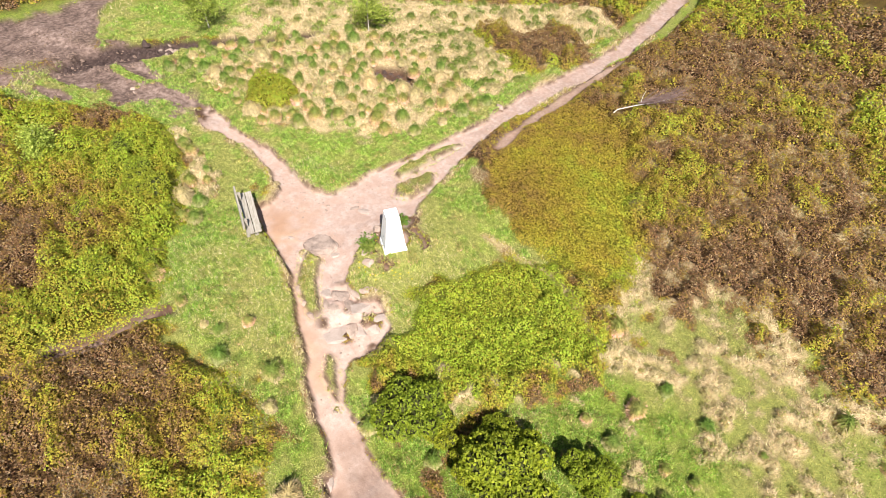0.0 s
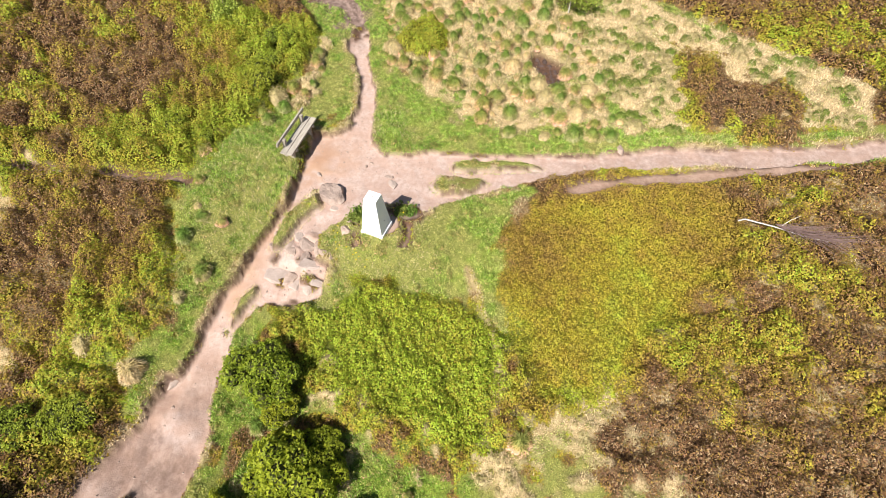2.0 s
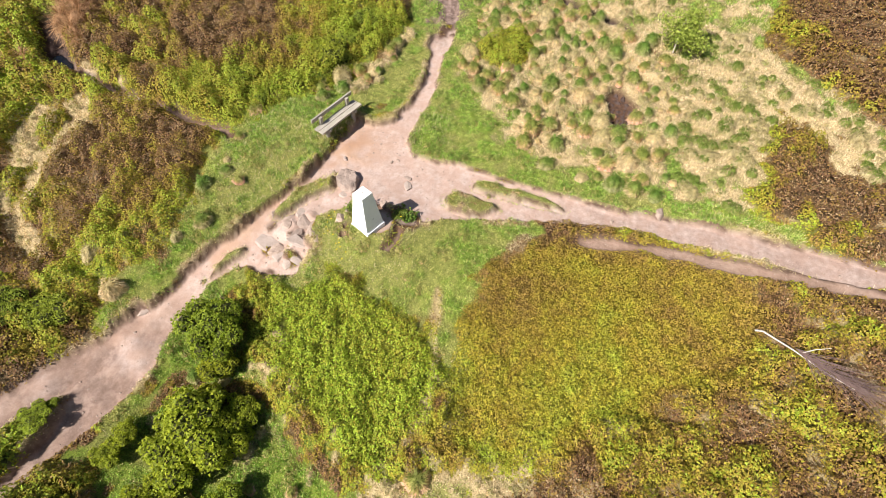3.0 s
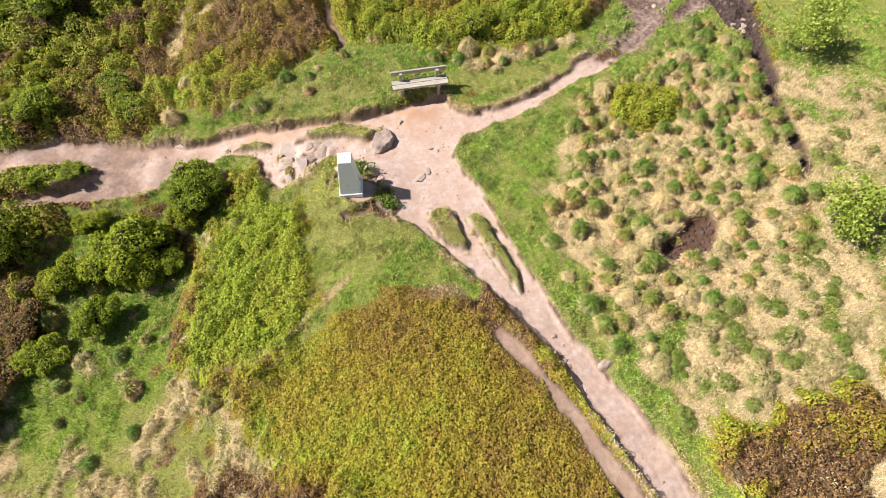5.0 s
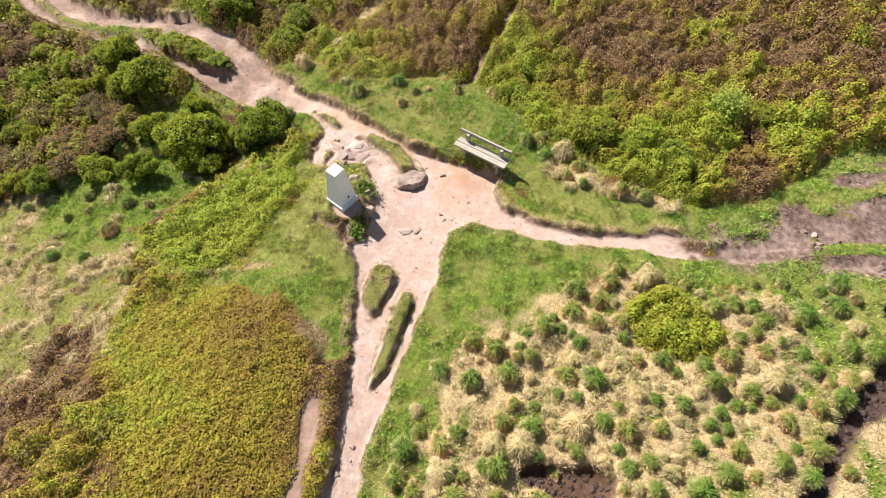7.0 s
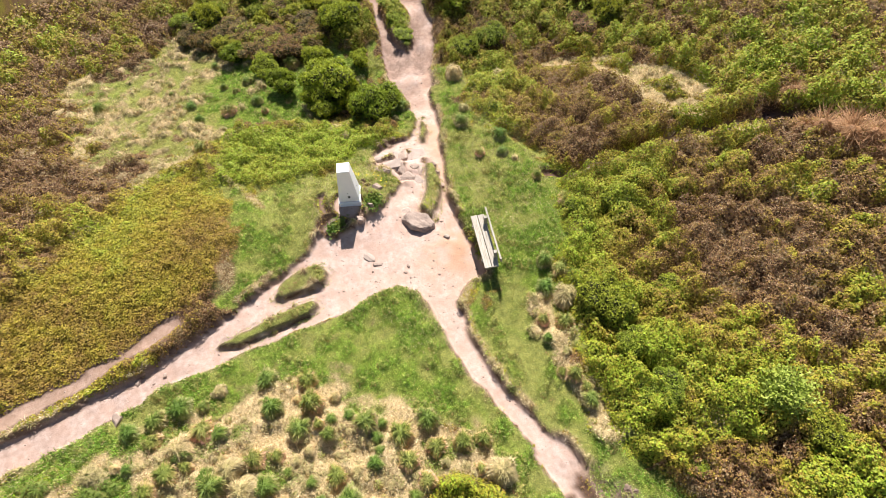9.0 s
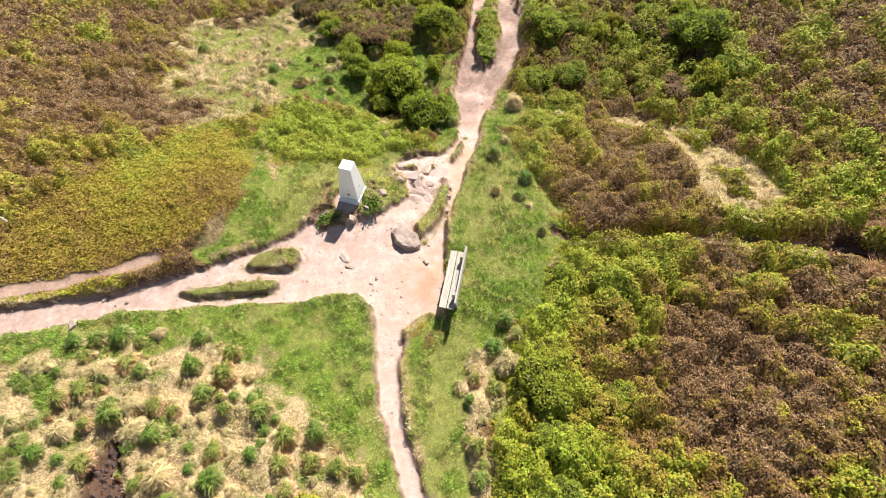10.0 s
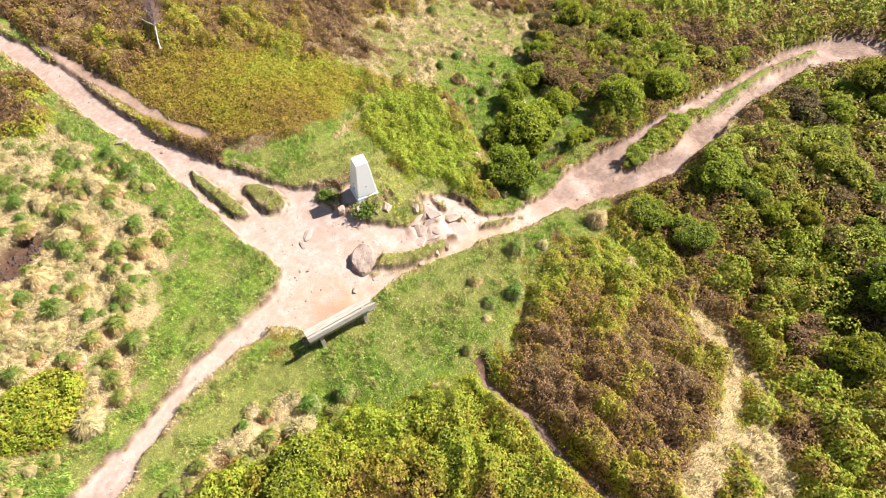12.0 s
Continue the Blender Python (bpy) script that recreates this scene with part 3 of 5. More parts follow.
turf, dry = turf * grass_fade * (1 - smooth(bare, 0.12, 0.5)) * (1 - peat) * (1 - hole), dry * grass_fade * (1 - bare) * (1 - peat) * (1 - smooth(mud, 0.2, 0.6)) * (1 - hole)
turf = np.maximum(turf, 0.8 * smooth(along(TRAILS["grass_strip"][1], 0.28) + EDGE, -0.1, 0.1) * smooth(GX, 10.7, 11.2))
turf = np.maximum(turf, 0.75 * smooth(green_d + 0.12, -0.05, 0.05))
dry = np.maximum(dry, 0.55 * smooth(along(TRAILS["trail_ne"][1], 0.10) + EDGE, -0.12, 0.12) * (1 - bare))
turf = turf * (1 - 0.9 * smooth(dry, 0.3, 0.6) * (1 - west) * (1 - FIELD_E))
dry = dry * (1 - 0.85 * turf)
shrub = (1 - (turf + dry + bare + mud + peat + hole)).clip(0, 1)
warm = np.exp(-((GX + 2.9) ** 2 + (GY + 2.1) ** 2) / 1.1**2) + 0.75 * np.exp(-(along([(-2.6, -2.5), (0.2, -3.2), (2.2, -3.7)], 0) / 0.35) ** 2)
warm = np.clip(warm * smooth(FINE + CLUMP, 0.6, 1.2) + 0.6 * EARTH + 0.42 * smooth(GX, 2.2, 5.0) * smooth(MIX, 0.25, 0.6), 0, 1)

# what grows where the ground is not open: 0 brown heather, 0.5 golden, 1 fresh green
SPOT = 0.45 * (CLUMP - 0.5) + 0.5 * (TUFT - 0.5) + 0.42 * (BUSH_OWN - 0.5) + 0.34 * (CUSHION_OWN - 0.5)
tone = 0.37 + 0.9 * (PATCH - 0.45) + 1.1 * SPOT
GOLDEN = smooth(inside(GOLD_N) + 0.3 + RAG, -0.7, 0.8)
tone = tone + (0.49 + 0.36 * SPOT + 0.4 * (PATCH - 0.5) + 0.14 * smooth(GX, 0.5, 3.2) - tone) * GOLDEN
tone = tone - 0.08 * smooth(along(TRAILS["earth_track"][1], 0.75), -0.3, 0.4) * smooth(GX, -2.6, -1.4)
tone = tone + (0.90 + 0.45 * SPOT + 0.4 * (PATCH - 0.5) - tone) * smooth(inside(BILB_E) + RAG * 0.5, -0.5, 0.3)
tone = tone + (0.74 - 0.11 * (-GY - 5.5).clip(0, 5) + 0.9 * (PATCH - 0.5) + 0.65 * SPOT - tone) * smooth(inside(BILB_S) + RAG * 0.8 + 0.3, -0.5, 0.6)
tone = tone + (0.33 + 0.8 * (PATCH - 0.5) + 0.75 * SPOT + 0.25 * smooth(GY, -7.0, -5.5) - tone) * smooth(inside(BROWN_S), -0.3, 0.3)
tone = tone - 0.09 * smooth(GY + 0.5 * GX, 8.0, 11.5) * smooth(GX, -4.0, -2.0) - 0.15 * (PATCH - 0.45) * smooth(GY, 6.5, 8.5) * smooth(GX, -3.0, -1.0)
tone = tone + (0.26 + 0.6 * SPOT + 0.6 * (PATCH - 0.45) - tone) * smooth(np.maximum(inside(BROWN_NE), inside(BROWN_FAR)) + RAG, -0.6, 0.6)
tone = tone + (0.50 + 0.9 * SPOT - tone) * np.maximum(smooth(inside(GORSE_E), -0.3, 0.5), smooth(inside(GORSE_SE), -0.3, 0.5))
tone = tone + (0.72 + 0.4 * SPOT - tone) * np.maximum(BILB_MOUND, smooth(inside(PATH_BUSH_ISLAND), -0.1, 0.2))
tone = tone + (0.22 + 0.9 * SPOT + 0.3 * smooth(10.6 - GY, 0, 1.5) - tone) * BROWNS

tone = tone + (0.10 + 0.70 * smooth(tone, 0.18, 0.62) - tone) * (1 - GOLDEN) * 0.65
tone = np.clip(tone, 0.09, 1.0)
mounds = 0.02 + 0.40 * BUSHY * (0.3 + 0.7 * BUSH_OWN) + 0.13 * CUSHION * (0.4 + 0.6 * CUSHION_OWN) + 0.16 * smooth(TUFT, 0.34, 0.64) + 0.14 * smooth(FINE, 0.3, 0.7) + 0.08 * PATCH
mounds = mounds + 0.14 * BUSHY * np.maximum(smooth(-GY, 5.0, 8.0), smooth(GX, 6.0, 9.0))
mounds = mounds + (0.10 * BUSHY + 0.20 * smooth(fbm(GX, GY, 1.5, 71, 2), 0.45, 0.75)) * smooth(inside(BILB_S), -0.2, 0.5)
mounds = mounds + ((0.05 + 0.08 * CLUMP + 0.11 * CUSHION * (0.4 + 0.6 * CUSHION_OWN)) * smooth(inside(GOLD_N), -0.5, 0.8) - mounds) * smooth(inside(GOLD_N), -0.3, 0.4)
mounds = mounds + (0.04 + 0.12 * smooth(CLUMP, 0.3, 0.7) + 0.24 * BUSHY * (0.3 + 0.7 * BUSH_OWN) + 0.22 * CUSHION * (0.4 + 0.6 * CUSHION_OWN) - mounds) * smooth(inside(BILB_E), -0.3, 0.3)
mounds = mounds + (0.26 + 0.12 * CUSHION - mounds) * smooth(inside(PATH_BUSH_ISLAND), -0.1, 0.1)
canopy = mounds * smooth(blur(shrub, 4), 0.30, 0.97) * smooth(-along(TRAILS["trail_s"][1], 0.12), 0.0, 0.22)
lift = 0.15 * smooth(inside(TURF_S), -0.35, -0.05) * smooth(-bare_d - EDGE * 0.8, -0.03, 0.05) * smooth(GX, -6.0, -3.0)
ruts = np.maximum(smooth(along(*reversed(TRAILS["rut"])) + EDGE, -0.15, 0.12), smooth(along(*reversed(TRAILS["rut_short"])) + EDGE, -0.15, 0.15))
mud = np.maximum(mud, bare * np.maximum.reduce([0.45 * EARTH, 0.65 * ruts * smooth(TUFT, 0.3, 0.5), smooth(MIX + 0.3 * CLUMP, 0.5, 0.85) * (0.7 * smooth(GX, 3.8, 6.5) + 0.4 * smooth(GY, 7.5, 11.0)), 0.55 * smooth(GX, 2.0, 5.5) * smooth(CLUMP, 0.15, 0.6), 0.30 * smooth(GY, 3.0, 7.0)]))
lush = smooth(fbm(GX, GY, 1.3, 141, 4) + 0.9 * (TUFT - 0.5) + 0.9 * (FINE - 0.5) + 0.22 * np.exp(-((GX + 4.0) ** 2 + (GY + 3.8) ** 2) / 1.8**2) + 0.2 * GREENER - 0.28 * np.exp(-((GX - 0.2) ** 2 + (GY - 1.2) ** 2) / 2.0**2) - 0.22 * FIELD_E * (1 - GREENER) + 0.25 * np.exp(-((GX - 3.3) ** 2 + (GY + 5.3) ** 2) / 1.5**2) + 0.28 * np.exp(-((GX + 4.6) ** 2 + (GY - 1.4) ** 2) / 2.0**2), 0.16, 0.72)
lush = lush * (1 - 0.75 * smooth(green_d + 0.2, 0.0, 0.15))
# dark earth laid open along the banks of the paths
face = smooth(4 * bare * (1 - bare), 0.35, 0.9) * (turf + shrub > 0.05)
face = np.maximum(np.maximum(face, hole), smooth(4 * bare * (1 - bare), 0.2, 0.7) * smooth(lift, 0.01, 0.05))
relief = lift - 0.15 * smooth(bare - 0.75 * EARTH, 0.25, 0.8) - 0.10 * mud * (0.3 + CLUMP) - 0.25 * peat - 0.28 * hole - 0.07 * ruts * bare
relief = relief + 0.05 * (PATCH - 0.5) + 0.12 * turf * (CLUMP - 0.5) + 0.10 * dry * smooth(CLUMP, 0.35, 0.75) + 0.13 * dry * smooth(TUFT, 0.46, 0.66) + 0.08 * turf * (TUFT - 0.5)
relief = relief + 0.035 * bare * (FINE - 0.5) + 0.03 * mud * FINE + 0.22 * mud * (streak - 0.5) + 0.22 * peat * (TUFT - 0.4) + 0.16 * peat * (FINE - 0.5)
relief = relief + 0.05 * smooth(green_d, -0.03, 0.05)
ROCKY = np.exp(-(((GX - 0.75) / 1.0) ** 2 + ((GY + 1.95) / 0.75) ** 2) ** 2)
ledge = fbm(GX, GY, 0.55, 151, 2) * 5.0
relief = relief + 0.085 * ROCKY * (np.floor(ledge) + smooth(ledge - np.floor(ledge), 0.0, 0.25) - 2.5)


def sample(field, x, y):
    u, v = np.clip((x - X0) / STEP, 0, NX - 1.001), np.clip((y - Y0) / STEP, 0, NY - 1.001)
    i, j = u.astype(int), v.astype(int)
    a, b = u - i, v - j
    return (field[i, j] * (1 - a) + field[i + 1, j] * a) * (1 - b) + (field[i, j + 1] * (1 - a) + field[i + 1, j + 1] * a) * b


def soil(x, y):
    """The height of the open ground."""
    x, y = np.atleast_1d(np.asarray(x, float)), np.atleast_1d(np.asarray(y, float))
    return base_height(x, y) + sample(relief, x, y)


def soil_at(x, y):
    return float(soil(x, y)[0])


# ---------------------------------------------------------------- mesh helpers
def mesh_of(name, verts, faces, materials, smooth_faces=False):
    """A mesh from arrays of vertices and of faces that all have the same number of corners."""
    verts, faces = np.asarray(verts, np.float32), np.asarray(faces, np.int32)
    me = bpy.data.meshes.new(name)
    n, k = faces.shape
    me.vertices.add(len(verts))
    me.vertices.foreach_set("co", verts.ravel())
    me.loops.add(n * k)
    me.loops.foreach_set("vertex_index", faces.ravel())
    me.polygons.add(n)
    me.polygons.foreach_set("loop_start", np.arange(n, dtype=np.int32) * k)
    me.update(calc_edges=True)
    me.validate()
    me.shade_smooth() if smooth_faces else me.shade_flat()
    for m in materials if isinstance(materials, (list, tuple)) else [materials]:
        me.materials.append(m)
    return me


def keep(me, name, values):
    a = me.attributes.new(name, "FLOAT", "POINT")
    a.data.foreach_set("value", np.asarray(values, np.float32))


def part(name, bm, material, parent, label="", smooth_faces=False):
    """A bmesh as one mesh object under a thing or under a part."""
    me = bpy.data.meshes.new(name)
    bm.to_mesh(me)
    bm.free()
    me.materials.append(material)
    me.shade_smooth() if smooth_faces else me.shade_flat()
    ob = new(name, me)
    ob.parent = parent
    return tagged(ob, label=label)


def mesh_part(name, me, parent, label=""):
    ob = new(name, me)
    ob.parent = parent
    return tagged(ob, label=label)


def thing(name, m, label, category, group=""):
    ob = new(name)
    ob.empty_display_size = 0.1
    ob.matrix_world = m
    return tagged(ob, label, category, group)


def blades(rng, x, y, z, height, width, lean):
    """Grass blades as slim triangles: roots x, y, z; lean is how far the tip strays, in heights."""
    n = len(x)
    a, b = rng.uniform(0, 2 * np.pi, n), rng.uniform(0, 2 * np.pi, n)
    dx, dy = np.cos(a) * width / 2, np.sin(a) * width / 2
    s = lean * height * rng.uniform(0.3, 1.0, n)
    v = np.stack([np.stack([x - dx, y - dy, z], 1), np.stack([x + dx, y + dy, z], 1),
                  np.stack([x + np.cos(b) * s, y + np.sin(b) * s, z + height * np.sqrt(np.clip(1 - (s / height) ** 2, 0.08, 1))], 1)], 1)
    return v.reshape(-1, 3), np.arange(3 * n).reshape(-1, 3)


def leaves(rng, p, size, facing=(0, 0, 0.6), slim=0.55, loose=1.0):
    """Leaf sprigs as three-cornered slips at the points p, turned at random about the way they face."""
    n = len(p)
    normal = rng.normal(size=(n, 3)) * loose
    normal[:, 2] = np.abs(normal[:, 2])
    normal = normal + np.asarray(facing)
    normal /= np.linalg.norm(normal, axis=1, keepdims=True)
    side = np.cross(normal, rng.normal(size=(n, 3)))
    side /= np.linalg.norm(side, axis=1, keepdims=True) + 1e-9
    ahead = np.cross(normal, side)
    s = np.broadcast_to(np.asarray(size, float), (n,))[:, None]
    v = np.stack([p + side * s * slim * 1.3 - ahead * s * 0.7, p + ahead * s * 1.1, p - side * s * slim * 1.3 - ahead * s * 0.7], 1)
    return v.reshape(-1, 3), np.arange(3 * n).reshape(-1, 3)


def tube(bm, points, radii, sides=6):
    """A bent, tapering stem."""
    rings, pts = [], [Vector(p) for p in points]
    for k, p in enumerate(pts):
        way = (pts[min(k + 1, len(pts) - 1)] - pts[max(k - 1, 0)]).normalized()
        q = way.to_track_quat("Z", "Y")
        rings.append([bm.verts.new(p + q @ Vector((radii[k] * math.cos(a), radii[k] * math.sin(a), 0))) for a in [2 * math.pi * i / sides for i in range(sides)]])
    for r, s in zip(rings, rings[1:]):
        for i in range(sides):
            bm.faces.new((r[i], r[(i + 1) % sides], s[(i + 1) % sides], s[i]))
    bm.faces.new(rings[0][::-1])
    bm.faces.new(rings[-1])


def box(bm, cx, cy, cz, sx, sy, sz, bevel=0.008, turn=None):
    made = bmesh.ops.create_cube(bm, size=1.0)["verts"]
    m = Matrix.Translation((cx, cy, cz)) @ (turn if turn else Matrix()) @ Matrix.Diagonal((sx, sy, sz, 1))
    bmesh.ops.transform(bm, matrix=m, verts=made)
    edges = list({e for v in made for e in v.link_edges})
    if bevel:
        bmesh.ops.bevel(bm, geom=edges, offset=bevel, segments=2, affect="EDGES", profile=0.6)


# ---------------------------------------------------------------- the ground, one sheet to the horizon
def spread(lo, a, b, hi, fine, step, far):
    core = np.concatenate([np.arange(lo, a, step), np.arange(a, b, fine), np.arange(b, hi + step / 2, step)])
    lo, hi, out, s = core[0], core[-1], [0.0], step
    while out[-1] < far:
        s *= 1.22
        out.append(out[-1] + s)
    out = np.array(out[1:])
    return np.concatenate([lo - out[::-1], core, hi + out])


def build_ground():
    xs, ys = spread(-20.0, -5.0, 4.5, 19.0, 0.055, 0.135, 1500), spread(-18.0, -5.0, 5.0, 21.0, 0.055, 0.135, 1500)
    x, y = np.meshgrid(xs, ys, indexing="ij")
    fade = smooth(np.maximum(np.abs(x), np.abs(y)), 26, 29)
    z = base_height(x, y) + sample(relief, x, y) * (1 - fade) + sample(canopy, x, y) * 0.3
    r = np.hypot(x, y)
    z = np.where(r > 40, -0.6 - (r - 40) * 0.05, z * (1 - smooth(r, 28, 40)) + (-0.6) * smooth(r, 28, 40))
    nx, ny = x.shape
    i = np.arange(nx * ny).reshape(nx, ny)
    faces = np.stack([i[:-1, :-1], i[1:, :-1], i[1:, 1:], i[:-1, 1:]], -1).reshape(-1, 4)
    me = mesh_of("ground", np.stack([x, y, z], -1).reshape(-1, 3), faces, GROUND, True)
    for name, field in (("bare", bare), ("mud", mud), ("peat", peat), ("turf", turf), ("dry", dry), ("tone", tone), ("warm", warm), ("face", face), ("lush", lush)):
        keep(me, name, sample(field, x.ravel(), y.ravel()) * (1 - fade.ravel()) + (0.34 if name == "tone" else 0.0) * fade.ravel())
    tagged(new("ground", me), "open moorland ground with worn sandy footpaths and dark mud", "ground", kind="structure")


build_ground()


# ---------------------------------------------------------------- plant cover
def scatter(rng, count, field, low, box_of=(-26, 25, -24, 27), thin=13.0):
    """Random places where the field is over low, thinning out away from the knoll; also the distance factor."""
    x = rng.uniform(box_of[0], box_of[1], count)
    y = rng.uniform(box_of[2], box_of[3], count)
    r = np.hypot(x + 1.5, y)
    ok = (rng.rand(count) < sample(field, x, y)) & (sample(field, x, y) > low) & (rng.rand(count) < 1 / (1 + (r / thin) ** 4))
    return x[ok], y[ok], 1 + (r[ok] / 14) ** 2 * 0.55


def plant_heath():
    rng = np.random.RandomState(5)
    wild = np.maximum(smooth(inside(GORSE_E), 0.2, 0.8), smooth(inside(GORSE_SE), 0.2, 0.8))
    thick = (1 - 0.4 * wild) * np.maximum(0.14 + 0.86 * smooth(CUSHION * (0.5 + 0.5 * BUSHY), 0.15, 0.55), 0.8 * smooth(inside(GOLD_N), -0.3, 0.3))
    x, y, far = scatter(rng, 5900000, smooth(shrub, 0.15, 0.6) * thick, 0.05, thin=15.0)
    t, c = sample(tone, x, y), sample(canopy, x, y)
    t = np.clip(t + rng.normal(0, 0.13, len(x)) * (1 - 0.7 * sample(GOLDEN, x, y)), 0.05, 1)
    z = base_height(x, y) + sample(relief, x, y) + c * (0.42 + 0.62 * np.sqrt(rng.rand(len(x)))) + 0.14 * smooth(c, 0.03, 0.15) * (sample(FINE, x, y) - 0.45) + 0.01
    top = canopy + 0.10 * smooth(canopy, 0.03, 0.15) * FINE
    dx, dy = np.gradient(top, STEP)
    facing = np.stack([-sample(dx, x, y), -sample(dy, x, y), np.full(len(x), 1.0)], 1)
    size = (0.015 + 0.016 * rng.rand(len(x))) * far
    v, f = leaves(rng, np.stack([x, y, z], 1), size, facing, (0.40 + 0.28 * t)[:, None], 0.75)
    me = mesh_of("heath_plants", v, f, SHRUB)
    keep(me, "tone", np.repeat(t, 3))
    tagged(new("heath_plants", me), "carpet of brown heather and golden-green bilberry", "heather", kind="stuff")


def plant_turf():
    rng = np.random.RandomState(6)
    x, y, far = scatter(rng, 3100000, turf, 0.10, (-20, 15, -14, 16), 13.0)
    h = rng.uniform(0.025, 0.07, len(x)) * (0.7 + 0.9 * smooth(sample(TUFT, x, y), 0.4, 0.7)) * (0.85 + 0.4 * sample(lush, x, y)) * far**0.3 * (1 - 0.5 * smooth(sample(green_d, x, y), -0.2, 0.0))
    v, f = blades(rng, x, y, soil(x, y) - 0.005, h, 0.019 * far, 0.95)
    me = mesh_of("turf_grass", v, f, TURF)
    keep(me, "lush", np.repeat(sample(lush, x, y), 3))
    tagged(new("turf_grass", me), "short trampled green turf with a few dry stalks", "grass", kind="stuff")


def plant_straw():
    rng = np.random.RandomState(7)
    x, y, far = scatter(rng, 2300000, np.maximum(dry, 0.25 * smooth(turf, 0.1, 0.3) * smooth(PATCH, 0.5, 0.7)), 0.1, (-22, 18, -19, 20), 15.0)
    h = rng.uniform(0.05, 0.13, len(x)) * far**0.4
    v, f = blades(rng, x, y, soil(x, y) - 0.005, h, 0.013 * far, 0.97)
    tagged(new("dry_grass", mesh_of("dry_grass", v, f, STRAW)), "matted pale straw-coloured moor grass", "grass", kind="stuff")


plant_heath()
plant_turf()
plant_straw()


# ---------------------------------------------------------------- the pillar
def build_pillar():
    p = thing("trig_pillar", pose(0, 0, 0, 0, 0, -20.5), "white-painted tapering concrete survey pillar on a low plinth", "trig pillar")
    bm = bmesh.new()
    low = [bm.verts.new((sx * 0.30, sy * 0.30, -0.02)) for sx, sy in ((-1, -1), (1, -1), (1, 1), (-1, 1))]
    top = [bm.verts.new((sx * 0.178, sy * 0.178, 1.14)) for sx, sy in ((-1, -1), (1, -1), (1, 1), (-1, 1))]
    bm.faces.new(low[::-1]), bm.faces.new(top)
    for i in range(4):
        bm.faces.new((low[i], low[(i + 1) % 4], top[(i + 1) % 4], top[i]))
    bmesh.ops.bevel(bm, geom=bm.edges[:], offset=0.016, segments=3, affect="EDGES", profile=0.6)
    part("shaft", bm, PAINT, p)
    bm = bmesh.new()
    box(bm, 0, 0, -0.165, 0.65, 0.65, 0.23, 0.02)
    bmesh.ops.subdivide_edges(bm, edges=bm.edges[:], cuts=3, use_grid_fill=True)
    for v in bm.verts:
        v.co += 0.012 * noise.noise_vector(v.co * 9)
    part("plinth", bm, PAINT, p, "chipped white plinth")
    bm = bmesh.new()
    bmesh.ops.create_cone(bm, cap_ends=True, segments=20, radius1=0.032, radius2=0.028, depth=0.010, matrix=Matrix.Translation((0, 0, 1.144)))
    part("top_fitting", bm, BRASS, p, "dull metal fitting")
    slope = math.degrees(math.atan2(0.122, 1.16))
    for k in range(4):
        turn = Matrix.Rotation(math.pi / 2 * k, 4, "Z")
        bm = bmesh.new()
        bmesh.ops.create_cone(bm, cap_ends=True, segments=14, radius1=0.013, radius2=0.013, depth=0.012, matrix=turn @ pose(0, -0.268, 0.31, 90 - slope, 0, 0))
        part("sight_hole", bm, DARK, p, "small dark sighting hole")
    bm = bmesh.new()
    box(bm, 0, 0, 0, 0.06, 0.012, 0.07, 0.003, None)
    bmesh.ops.transform(bm, matrix=Matrix.Rotation(math.pi / 2, 4, "Z") @ pose(-0.02, 0.284, 0.16, slope, 0, 0), verts=bm.verts[:])
    part("bracket_plate", bm, DARK, p, "small weathered metal plate")


# ---------------------------------------------------------------- the bench
def build_bench():
    a, b = Vector((-2.495, -2.744, 0)), Vector((-4.178, -2.286, 0))
    mid, way = (a + b) / 2, (a - b).normalized()
    yaw = math.degrees(math.atan2(way.y, way.x))
    p = thing("bench", pose(mid.x, mid.y, 0, 0, 0, yaw), "grey weathered timber bench with one back rail", "bench")
    long, seat = 1.76, 0.150
    for y in (-0.095, -0.295):
        bm = bmesh.new()
        box(bm, 0, y, seat - 0.03, long, 0.185, 0.06, 0.008)
        part("seat_plank", bm, WOOD, p)
    bm = bmesh.new()
    box(bm, 0, -0.43, 0.40, long, 0.05, 0.15, 0.008, Matrix.Rotation(radians(-12), 4, "X"))
    rail = part("back_rail", bm, WOOD, p)
    bm = bmesh.new()
    box(bm, 0.02, -0.395, 0.405, 0.15, 0.006, 0.05, 0.0, Matrix.Rotation(radians(-12), 4, "X"))
    plaque = part("plaque", bm, BRASS, rail, "small metal plaque")
    bm = bmesh.new()
    for dz in (0.012, -0.004, -0.018):
        box(bm, 0.02, -0.3912 - dz * 0.2, 0.405 + dz, 0.11, 0.003, 0.005, 0.0, Matrix.Rotation(radians(-12), 4, "X"))
    part("plaque_bars", bm, DARK, plaque, "faint dark lines")
    for x in (-0.58, 0.58):
        g = soil_at(mid.x + way.x * x, mid.y + way.y * x - 0.2)
        bm = bmesh.new()
        box(bm, x, -0.385, (g - 0.25 + 0.42) / 2, 0.10, 0.09, 0.42 - g + 0.25, 0.006, Matrix.Rotation(radians(-5), 4, "X"))
        part("back_post", bm, WOOD, p)
        bm = bmesh.new()
        box(bm, x, -0.17, (g - 0.25 + seat - 0.06) / 2, 0.10, 0.10, seat - 0.06 - g + 0.25, 0.006)
        part("front_leg", bm, WOOD, p)
        bm = bmesh.new()
        box(bm, x, -0.20, seat - 0.10, 0.09, 0.44, 0.075, 0.006)
        part("seat_bearer", bm, WOOD, p)


